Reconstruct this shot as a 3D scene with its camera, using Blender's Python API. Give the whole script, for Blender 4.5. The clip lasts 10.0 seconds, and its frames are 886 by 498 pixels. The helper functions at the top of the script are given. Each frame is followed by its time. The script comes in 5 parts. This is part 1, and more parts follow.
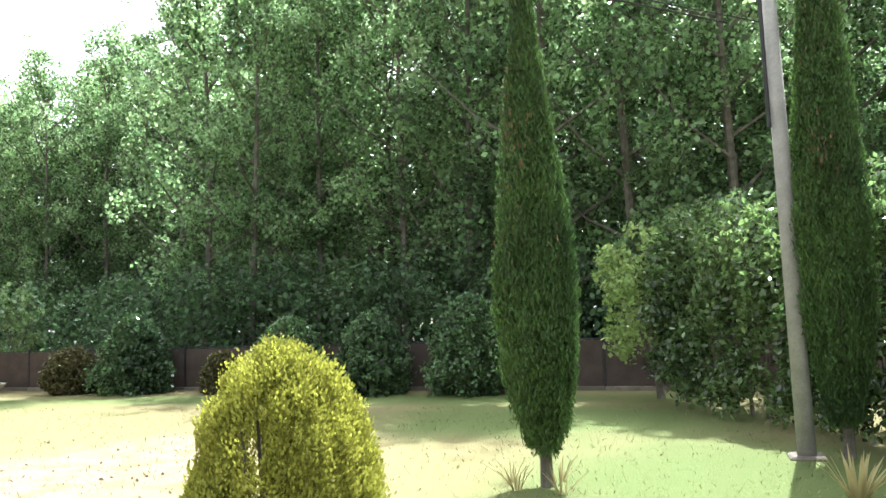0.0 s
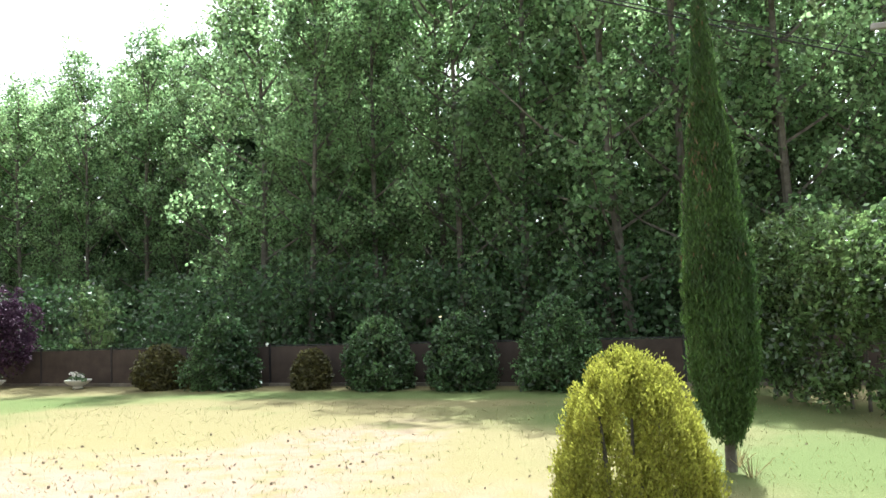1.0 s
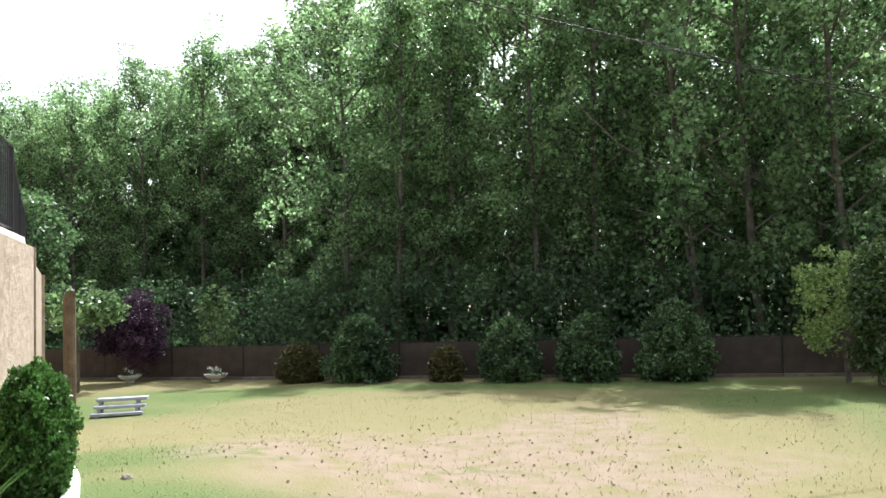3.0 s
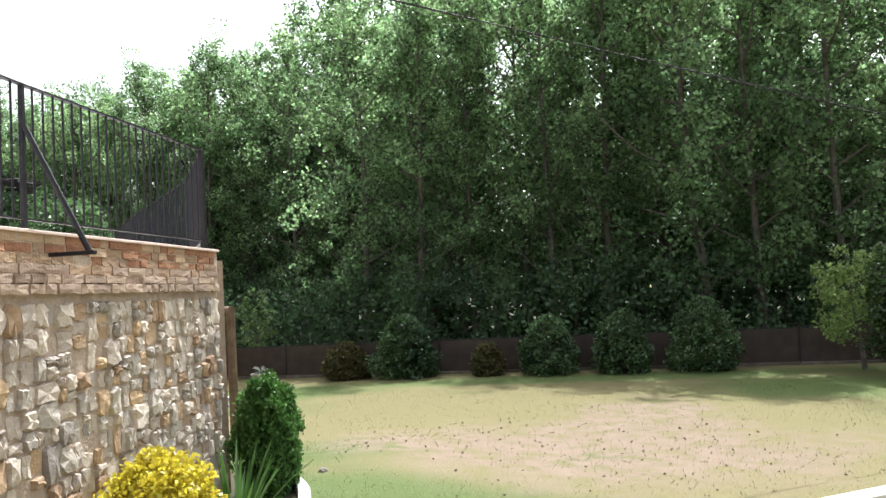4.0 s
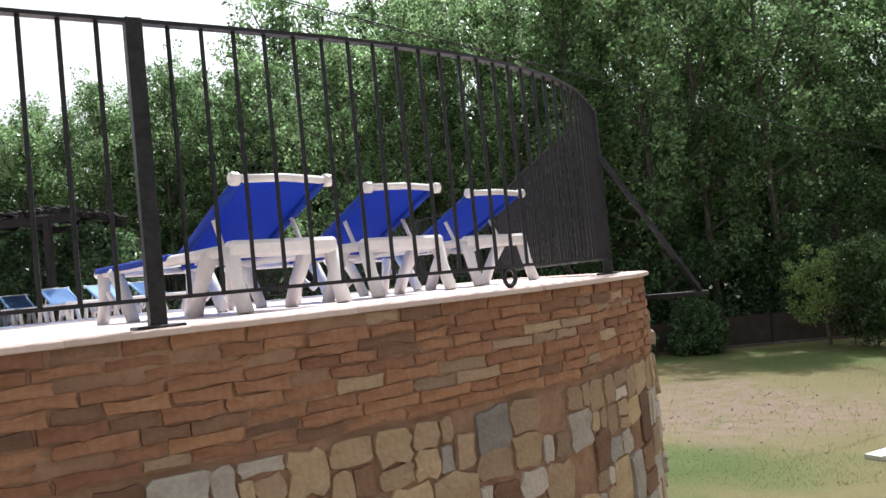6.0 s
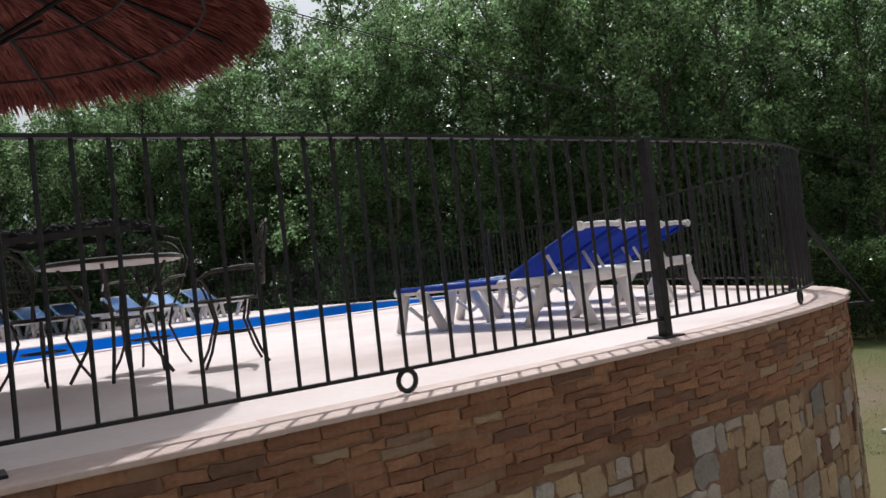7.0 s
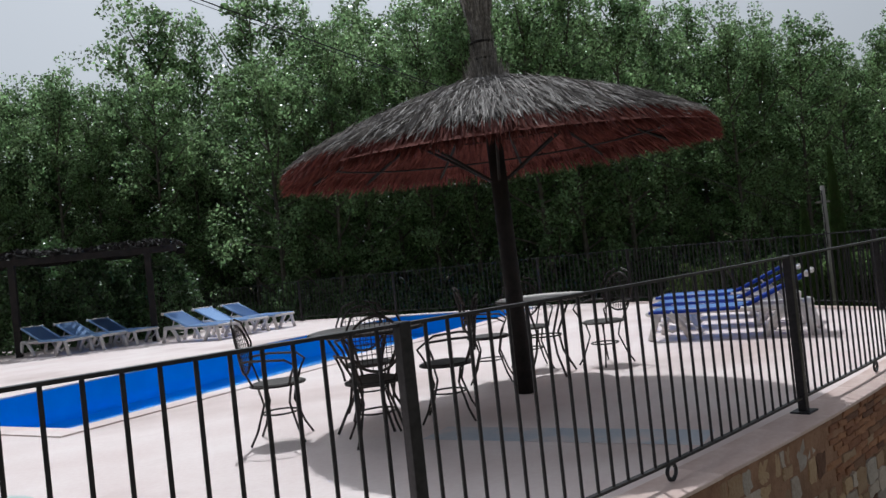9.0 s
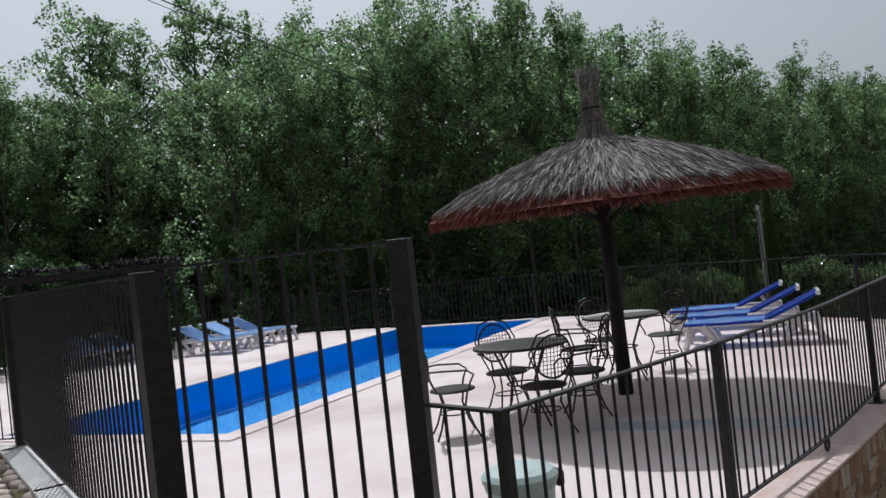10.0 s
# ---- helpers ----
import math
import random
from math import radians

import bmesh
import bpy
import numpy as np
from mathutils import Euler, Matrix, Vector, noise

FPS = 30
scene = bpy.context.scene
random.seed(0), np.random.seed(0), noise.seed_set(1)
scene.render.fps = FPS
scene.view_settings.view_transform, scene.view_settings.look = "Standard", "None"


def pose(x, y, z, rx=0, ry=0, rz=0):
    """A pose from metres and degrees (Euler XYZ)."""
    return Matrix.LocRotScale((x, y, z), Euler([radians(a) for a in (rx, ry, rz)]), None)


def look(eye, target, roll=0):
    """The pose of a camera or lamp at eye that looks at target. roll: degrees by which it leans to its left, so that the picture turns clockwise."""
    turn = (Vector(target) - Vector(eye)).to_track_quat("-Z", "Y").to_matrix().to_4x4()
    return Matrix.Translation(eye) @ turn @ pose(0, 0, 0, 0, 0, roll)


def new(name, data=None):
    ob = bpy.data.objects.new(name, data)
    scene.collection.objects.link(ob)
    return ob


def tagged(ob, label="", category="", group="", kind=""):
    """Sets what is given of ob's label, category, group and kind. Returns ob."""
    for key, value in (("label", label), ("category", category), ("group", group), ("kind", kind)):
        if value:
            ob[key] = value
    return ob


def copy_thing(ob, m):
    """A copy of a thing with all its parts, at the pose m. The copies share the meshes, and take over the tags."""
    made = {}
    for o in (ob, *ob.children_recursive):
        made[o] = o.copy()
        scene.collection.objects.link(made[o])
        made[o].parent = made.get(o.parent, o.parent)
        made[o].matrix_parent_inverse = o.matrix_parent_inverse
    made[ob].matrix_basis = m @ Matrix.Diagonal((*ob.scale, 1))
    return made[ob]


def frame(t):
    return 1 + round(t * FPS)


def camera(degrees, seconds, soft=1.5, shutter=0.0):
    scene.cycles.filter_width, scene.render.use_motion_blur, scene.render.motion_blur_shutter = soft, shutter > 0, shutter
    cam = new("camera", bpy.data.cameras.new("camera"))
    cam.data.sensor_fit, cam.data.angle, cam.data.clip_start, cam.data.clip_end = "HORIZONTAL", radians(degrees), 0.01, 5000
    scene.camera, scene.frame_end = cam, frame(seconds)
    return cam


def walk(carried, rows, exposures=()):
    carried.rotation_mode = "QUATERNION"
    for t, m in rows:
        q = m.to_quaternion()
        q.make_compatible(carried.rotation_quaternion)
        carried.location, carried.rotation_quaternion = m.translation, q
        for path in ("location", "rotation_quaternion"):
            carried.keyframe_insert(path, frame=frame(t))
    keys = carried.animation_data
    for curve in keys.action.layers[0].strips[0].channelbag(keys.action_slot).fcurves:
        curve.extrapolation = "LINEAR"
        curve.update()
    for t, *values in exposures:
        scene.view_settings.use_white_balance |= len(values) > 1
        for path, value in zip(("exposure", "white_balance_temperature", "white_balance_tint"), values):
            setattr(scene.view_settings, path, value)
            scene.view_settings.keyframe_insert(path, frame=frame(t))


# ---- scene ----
cam = camera(57.0, 10.0)
PATH = [
    (0, (2.522, 5.931, 1.496), (1.934, 7.836, 1.663), -2.0),
    (0.5, (1.693, 5.252, 1.562), (1.114, 7.159, 1.726), -1.9),
    (1, (0.848, 4.423, 1.673), (0.283, 6.335, 1.826), -2.0),
    (1.5, (0.005, 3.449, 1.767), (-0.533, 5.369, 1.916), -1.5),
    (2, (-0.866, 2.463, 1.881), (-1.38, 4.391, 2.021), -1.6),
    (2.5, (-1.706, 1.601, 1.93), (-2.196, 3.535, 2.068), -1.8),
    (3.8, (-3.996, -0.636, 2.402), (-4.385, 1.323, 2.506), -2.7),
    (4, (-4.406, -1.046, 2.454), (-4.77, 0.918, 2.554), -3.0),
    (4.5, (-5.463, -2.007, 2.588), (-5.759, -0.031, 2.68), -3.5),
    (5, (-6.644, -2.837, 2.752), (-6.861, -0.85, 2.835), -3.8),
    (5.2, (-7.124, -3.185, 2.806), (-7.308, -1.195, 2.889), -4.3),
    (6.3, (-9.824, -4.715, 3.193), (-9.791, -2.716, 3.264), -5.9),
    (6.5, (-10.302, -5.024, 3.275), (-10.236, -3.026, 3.342), -6.0),
    (7, (-11.57, -5.779, 3.487), (-11.419, -3.786, 3.54), -6.3),
    (7.5, (-12.816, -6.335, 3.681), (-12.549, -4.353, 3.719), -6.6),
    (8, (-14.119, -6.949, 3.901), (-13.764, -4.981, 3.934), -6.4),
    (8.5, (-15.339, -7.436, 4.091), (-14.889, -5.487, 4.117), -6.0),
    (9, (-16.655, -7.852, 4.311), (-16.091, -5.934, 4.331), -6.1),
    (9.5, (-17.841, -8.186, 4.492), (-17.172, -6.301, 4.512), -6.2),
    (10, (-19.227, -8.557, 4.754), (-18.449, -6.714, 4.771), -6.2),
]
EXPOSURES = [(0.0, 1.85, 6100, 3), (1.0, 1.5, 6100, 2), (2.5, 1.0, 6100, 3), (4.0, 0.85, 6100, 6), (5.2, 0.5, 6150, 8), (6.3, -0.1, 6150, 9), (7.0, -0.8, 6100, 9), (8.0, -1.12, 5950, 9), (9.0, -1.08, 5850, 8), (10.0, -1.08, 5800, 8)]
walk(cam, [(t, look(e, a, r)) for t, e, a, r in PATH], EXPOSURES)

# ---- world, sun ----
SUN = Vector((0.18, 1.42, 2.25)).normalized()
world = bpy.data.worlds.new("sky")
world.use_nodes = True
scene.world = world
_nt = world.node_tree
_sky = _nt.nodes.new("ShaderNodeTexSky")
_sky.sky_type = "NISHITA"
_sky.sun_disc = False
_sky.sun_elevation = math.asin(SUN.z)
_sky.sun_rotation = math.atan2(SUN.x, SUN.y)
_sky.air_density, _sky.dust_density, _sky.ozone_density = 1.0, 4.0, 0.5
_nt.nodes["Background"].inputs["Strength"].default_value = 0.15
_haze = _nt.nodes.new("ShaderNodeHueSaturation")
_haze.inputs["Saturation"].default_value, _haze.inputs["Value"].default_value = 0.10, 1.18
_nt.links.new(_sky.outputs[0], _haze.inputs["Color"])
_nt.links.new(_haze.outputs[0], _nt.nodes["Background"].inputs["Color"])
sun_data = bpy.data.lights.new("sun", "SUN")
sun_data.energy, sun_data.angle, sun_data.color = 5.0, radians(0.55), (1.0, 0.98, 0.94)
sun = new("sun", sun_data)
sun.matrix_world = look(SUN * 60, (0, 0, 0))


# ---- materials ----
def material(name, c1, c2, scale=4.0, rough=0.8, bump=0.2, metal=0.0, fine=40.0, spread=0.0, islands=False,
             translucent=0.0, spec=0.3, stain=None, stain_scale=0.7):
    """Two colours mixed by noise at two scales, with bump; spread varies the value from piece to piece."""
    m = bpy.data.materials.new(name)
    m.use_nodes = True
    nt = m.node_tree
    bsdf = nt.nodes["Principled BSDF"]
    L = nt.links.new
    geo = nt.nodes.new("ShaderNodeNewGeometry")
    co = nt.nodes.new("ShaderNodeTexCoord").outputs["Object"] if not islands else geo.outputs["Position"]
    n1 = nt.nodes.new("ShaderNodeTexNoise")
    n1.inputs["Scale"].default_value, n1.inputs["Detail"].default_value = scale, 6
    n2 = nt.nodes.new("ShaderNodeTexNoise")
    n2.inputs["Scale"].default_value, n2.inputs["Detail"].default_value = fine, 4
    L(co, n1.inputs["Vector"]), L(co, n2.inputs["Vector"])
    add = nt.nodes.new("ShaderNodeMath")
    add.operation = "MULTIPLY_ADD"
    add.inputs[1].default_value, add.inputs[2].default_value = 0.45, 0.0
    L(n2.outputs["Fac"], add.inputs[0])
    mul = nt.nodes.new("ShaderNodeMath")
    mul.operation = "MULTIPLY_ADD"
    mul.inputs[1].default_value = 0.9
    L(n1.outputs["Fac"], mul.inputs[0]), L(add.outputs[0], mul.inputs[2])
    ramp = nt.nodes.new("ShaderNodeMapRange")
    ramp.inputs[1].default_value, ramp.inputs[2].default_value = 0.48, 0.88
    L(mul.outputs[0], ramp.inputs[0])
    mix = nt.nodes.new("ShaderNodeMix")
    mix.data_type = "RGBA"
    mix.inputs[6].default_value, mix.inputs[7].default_value = (*c1, 1), (*c2, 1)
    L(ramp.outputs[0], mix.inputs[0])
    colour = mix.outputs[2]
    if stain:
        n3 = nt.nodes.new("ShaderNodeTexNoise")
        n3.inputs["Scale"].default_value, n3.inputs["Detail"].default_value = stain_scale, 8
        L(co, n3.inputs["Vector"])
        r3 = nt.nodes.new("ShaderNodeMapRange")
        r3.inputs[1].default_value, r3.inputs[2].default_value = 0.52, 0.72
        L(n3.outputs["Fac"], r3.inputs[0])
        mx = nt.nodes.new("ShaderNodeMix")
        mx.data_type = "RGBA"
        mx.inputs[7].default_value = (*stain, 1)
        L(r3.outputs[0], mx.inputs[0]), L(colour, mx.inputs[6])
        colour = mx.outputs[2]
    if spread:
        src = geo.outputs["Random Per Island"] if islands else nt.nodes.new("ShaderNodeObjectInfo").outputs["Random"]
        mr = nt.nodes.new("ShaderNodeMapRange")
        mr.inputs[3].default_value, mr.inputs[4].default_value = 1 - spread, 1 + spread
        L(src, mr.inputs[0])
        hsv = nt.nodes.new("ShaderNodeHueSaturation")
        L(mr.outputs[0], hsv.inputs["Value"]), L(colour, hsv.inputs["Color"])
        h2 = nt.nodes.new("ShaderNodeMath")
        h2.operation = "MULTIPLY_ADD"
        h2.inputs[1].default_value, h2.inputs[2].default_value = 0.04 * spread, 0.5 - 0.02 * spread
        L(src, h2.inputs[0]), L(h2.outputs[0], hsv.inputs["Hue"])
        colour = hsv.outputs[0]
    L(colour, bsdf.inputs["Base Color"])
    bsdf.inputs["Roughness"].default_value = rough
    bsdf.inputs["Metallic"].default_value = metal
    bsdf.inputs["Specular IOR Level"].default_value = spec
    if bump:
        bp = nt.nodes.new("ShaderNodeBump")
        bp.inputs["Strength"].default_value, bp.inputs["Distance"].default_value = bump, 0.02
        L(mul.outputs[0], bp.inputs["Height"]), L(bp.outputs[0], bsdf.inputs["Normal"])
    if translucent:
        tr = nt.nodes.new("ShaderNodeBsdfTranslucent")
        L(colour, tr.inputs["Color"])
        ms = nt.nodes.new("ShaderNodeMixShader")
        ms.inputs[0].default_value = translucent
        L(bsdf.outputs[0], ms.inputs[1]), L(tr.outputs[0], ms.inputs[2])
        L(ms.outputs[0], nt.nodes["Material Output"].inputs["Surface"])
    return m


def leafy(name, c1, c2, spread=0.45, translucent=0.4, rough=0.45, spec=0.4):
    return material(name, c1, c2, scale=0.5, fine=3.0, rough=rough, bump=0, spread=spread, islands=True, translucent=translucent, spec=spec)


M_poplar = leafy("poplar_leaf", (0.12, 0.20, 0.088), (0.33, 0.455, 0.22), 0.75, 0.70, 0.26, 0.7)
# Leaf colour lowered to carry the shade inside the wood
M_wood_far = leafy("shaded_woodland_leaf", (0.035, 0.07, 0.03), (0.085, 0.14, 0.058), 0.6, 0.45)
M_bark = material("bark", (0.06, 0.05, 0.04), (0.16, 0.145, 0.12), 6, 0.9, 0.6)
M_cypress = leafy("cypress_leaf", (0.036, 0.072, 0.018), (0.085, 0.15, 0.036), 0.45, 0.4, 0.6)
M_cyp_brown = leafy("dry_cypress_leaf", (0.09, 0.06, 0.03), (0.14, 0.09, 0.045), 0.4, 0.2, 0.7)
M_thuja = leafy("golden_thuja_leaf", (0.15, 0.165, 0.026), (0.34, 0.34, 0.06), 0.4, 0.45, 0.6)
M_thuja_in = leafy("thuja_inner_twig", (0.10, 0.085, 0.035), (0.17, 0.14, 0.05), 0.4, 0.2, 0.7)
M_hedge = leafy("laurel_leaf", (0.045, 0.082, 0.028), (0.20, 0.285, 0.105), 0.8, 0.55, 0.2, 0.9)
M_shrub = leafy("shrub_leaf", (0.035, 0.07, 0.028), (0.15, 0.24, 0.098), 0.8, 0.45, 0.28, 0.6)
M_shrub_dry = leafy("brownish_shrub_leaf", (0.05, 0.052, 0.018), (0.12, 0.105, 0.04), 0.5, 0.4)
M_purple = leafy("purple_leaf", (0.03, 0.014, 0.03), (0.075, 0.036, 0.07), 0.5, 0.3, 0.6, 0.2)
M_ball = leafy("box_leaf", (0.04, 0.10, 0.02), (0.09, 0.19, 0.04), 0.5, 0.35)
M_yellow = leafy("golden_leaf", (0.42, 0.34, 0.03), (0.66, 0.56, 0.06), 0.3, 0.45)
M_lime = leafy("light_green_leaf", (0.20, 0.28, 0.09), (0.36, 0.46, 0.17), 0.45, 0.5)
M_mid = leafy("mid_green_leaf", (0.08, 0.135, 0.05), (0.21, 0.30, 0.125), 0.6, 0.5, 0.3, 0.55)
M_dry = leafy("straw_leaf", (0.30, 0.25, 0.11), (0.48, 0.42, 0.22), 0.3, 0.3)
M_flower = leafy("white_petal", (0.6, 0.58, 0.55), (0.8, 0.78, 0.74), 0.2, 0.3)
M_grass = leafy("grass_blade", (0.145, 0.15, 0.055), (0.25, 0.23, 0.11), 0.4, 0.35, 0.6)
M_litter = leafy("dead_leaf", (0.13, 0.095, 0.068), (0.21, 0.16, 0.12), 0.25, 0.3, 0.8)
M_iron = material("black_painted_iron", (0.013, 0.012, 0.014), (0.034, 0.030, 0.034), 20, 0.45, 0.1, 0.3, spec=0.4)
M_chair = material("bronze_iron", (0.025, 0.02, 0.018), (0.06, 0.05, 0.045), 25, 0.5, 0.15, 0.4)
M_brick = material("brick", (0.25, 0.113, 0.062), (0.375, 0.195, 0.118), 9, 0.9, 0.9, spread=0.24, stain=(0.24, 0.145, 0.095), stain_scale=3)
# Paler copy of the brick for the sunlit wall; sunlight is put into the colour
M_brick_pale = material("sunlit_brick", (0.31, 0.215, 0.16), (0.46, 0.35, 0.28), 6, 0.9, 0.8, spread=0.22, stain=(0.25, 0.165, 0.12), stain_scale=3)
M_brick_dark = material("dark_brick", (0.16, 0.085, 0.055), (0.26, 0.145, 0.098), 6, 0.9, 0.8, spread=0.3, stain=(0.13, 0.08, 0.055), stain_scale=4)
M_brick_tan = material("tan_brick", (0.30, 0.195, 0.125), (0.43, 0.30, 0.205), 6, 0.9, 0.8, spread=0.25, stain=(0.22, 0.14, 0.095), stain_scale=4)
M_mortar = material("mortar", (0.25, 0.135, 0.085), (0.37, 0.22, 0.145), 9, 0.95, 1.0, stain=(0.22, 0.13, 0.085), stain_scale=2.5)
# Lighter mortar copy; on the side wall its tone carries the sunlight
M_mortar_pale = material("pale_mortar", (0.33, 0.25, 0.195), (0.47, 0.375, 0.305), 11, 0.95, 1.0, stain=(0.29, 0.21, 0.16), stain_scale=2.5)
M_stone = material("fieldstone", (0.40, 0.325, 0.268), (0.58, 0.50, 0.435), 6, 0.88, 1.0, spread=0.2, stain=(0.34, 0.245, 0.18), stain_scale=2.2)
M_stone_grey = material("grey_fieldstone", (0.30, 0.255, 0.22), (0.45, 0.395, 0.35), 6, 0.85, 1.0, spread=0.35, stain=(0.24, 0.18, 0.14), stain_scale=2)
M_stone_ochre = material("ochre_fieldstone", (0.36, 0.235, 0.14), (0.50, 0.36, 0.235), 6, 0.88, 1.0, spread=0.25, stain=(0.24, 0.15, 0.10), stain_scale=3)
M_coping = material("pinkish_coping", (0.60, 0.44, 0.385), (0.72, 0.58, 0.53), 4, 0.8, 0.25, spread=0.06, stain=(0.46, 0.30, 0.25), stain_scale=1.6)
M_deck = material("pale_terrace_concrete", (0.715, 0.59, 0.56), (0.81, 0.71, 0.68), 1.2, 0.75, 0.1, fine=25, stain=(0.57, 0.45, 0.415), stain_scale=0.5)
M_pool = material("pool_lining", (0.018, 0.30, 0.74), (0.035, 0.37, 0.83), 1.5, 0.35, 0.05)
M_plastic = material("white_plastic", (0.66, 0.62, 0.60), (0.76, 0.73, 0.71), 5, 0.4, 0.05, stain=(0.56, 0.50, 0.46), stain_scale=3)
M_fabric = material("blue_mesh_fabric", (0.010, 0.04, 0.32), (0.016, 0.06, 0.42), 60, 0.7, 0.3, fine=200, translucent=0.15)
M_stripe = material("pale_blue_mesh_fabric", (0.25, 0.42, 0.72), (0.34, 0.52, 0.80), 60, 0.7, 0.3, fine=200, translucent=0.2)
# Seat version of the blue mesh, with sky and sun glare put into the colour
M_seat = material("glare_blue_mesh", (0.17, 0.36, 0.70), (0.24, 0.44, 0.78), 60, 0.45, 0.3, fine=200, translucent=0.15)
M_timber = material("dark_stained_timber", (0.010, 0.009, 0.009), (0.026, 0.021, 0.019), 8, 0.8, 0.4)
M_log = material("weathered_pine_log", (0.10, 0.07, 0.047), (0.19, 0.135, 0.09), 7, 0.85, 0.4)
M_plinth = material("mossy_plinth_concrete", (0.10, 0.085, 0.07), (0.19, 0.165, 0.14), 4, 0.9, 0.5, stain=(0.08, 0.07, 0.055))
M_kerb = material("white_kerb_concrete", (0.58, 0.56, 0.52), (0.70, 0.68, 0.64), 4, 0.85, 0.3, stain=(0.45, 0.43, 0.40))
M_fence = material("brown_screen", (0.045, 0.033, 0.029), (0.075, 0.056, 0.048), 3, 0.9, 0.3, fine=60)
M_thatch = material("heather_thatch", (0.19, 0.17, 0.16), (0.42, 0.39, 0.365), 30, 0.95, 0.4, spread=0.5, islands=True)
M_thatch_in = material("red_brown_thatch_underside", (0.125, 0.036, 0.03), (0.20, 0.062, 0.05), 25, 0.95, 0.5, spread=0.3, islands=True, translucent=0.17)
# Guessed drive surface, made pale to reflect light onto the shaded wall
M_drive = material("pale_bounce_drive", (0.25, 0.235, 0.215), (0.36, 0.34, 0.31), 3, 0.95, 0.4, fine=120, stain=(0.19, 0.175, 0.16))
M_table = material("mosaic_table_top", (0.46, 0.42, 0.39), (0.62, 0.58, 0.55), 14, 0.5, 0.2)
M_bin = material("pale_green_plastic", (0.42, 0.5, 0.47), (0.52, 0.6, 0.57), 5, 0.45, 0.05)
M_black = material("black_plastic", (0.015, 0.015, 0.016), (0.03, 0.03, 0.03), 8, 0.5, 0.05)
M_ceramic = material("white_ceramic", (0.62, 0.60, 0.56), (0.72, 0.70, 0.66), 6, 0.5, 0.1)
M_bench = material("grey_painted_board", (0.25, 0.26, 0.31), (0.35, 0.36, 0.42), 6, 0.7, 0.2)
M_skin = material("utility_pole_concrete", (0.20, 0.19, 0.18), (0.28, 0.265, 0.25), 5, 0.9, 0.3, stain=(0.16, 0.15, 0.14))


def water_material():
    m = bpy.data.materials.new("pool_water")
    m.use_nodes = True
    nt = m.node_tree
    b = nt.nodes["Principled BSDF"]
    b.inputs["Base Color"].default_value = (0.55, 0.86, 1.0, 1)
    b.inputs["Roughness"].default_value = 0.03
    b.inputs["IOR"].default_value = 1.33
    b.inputs["Transmission Weight"].default_value = 1.0
    n = nt.nodes.new("ShaderNodeTexNoise")
    n.inputs["Scale"].default_value = 4.0
    bp = nt.nodes.new("ShaderNodeBump")
    bp.inputs["Strength"].default_value, bp.inputs["Distance"].default_value = 0.12, 0.05
    nt.links.new(n.outputs["Fac"], bp.inputs["Height"])
    nt.links.new(bp.outputs[0], b.inputs["Normal"])
    return m


M_water = water_material()


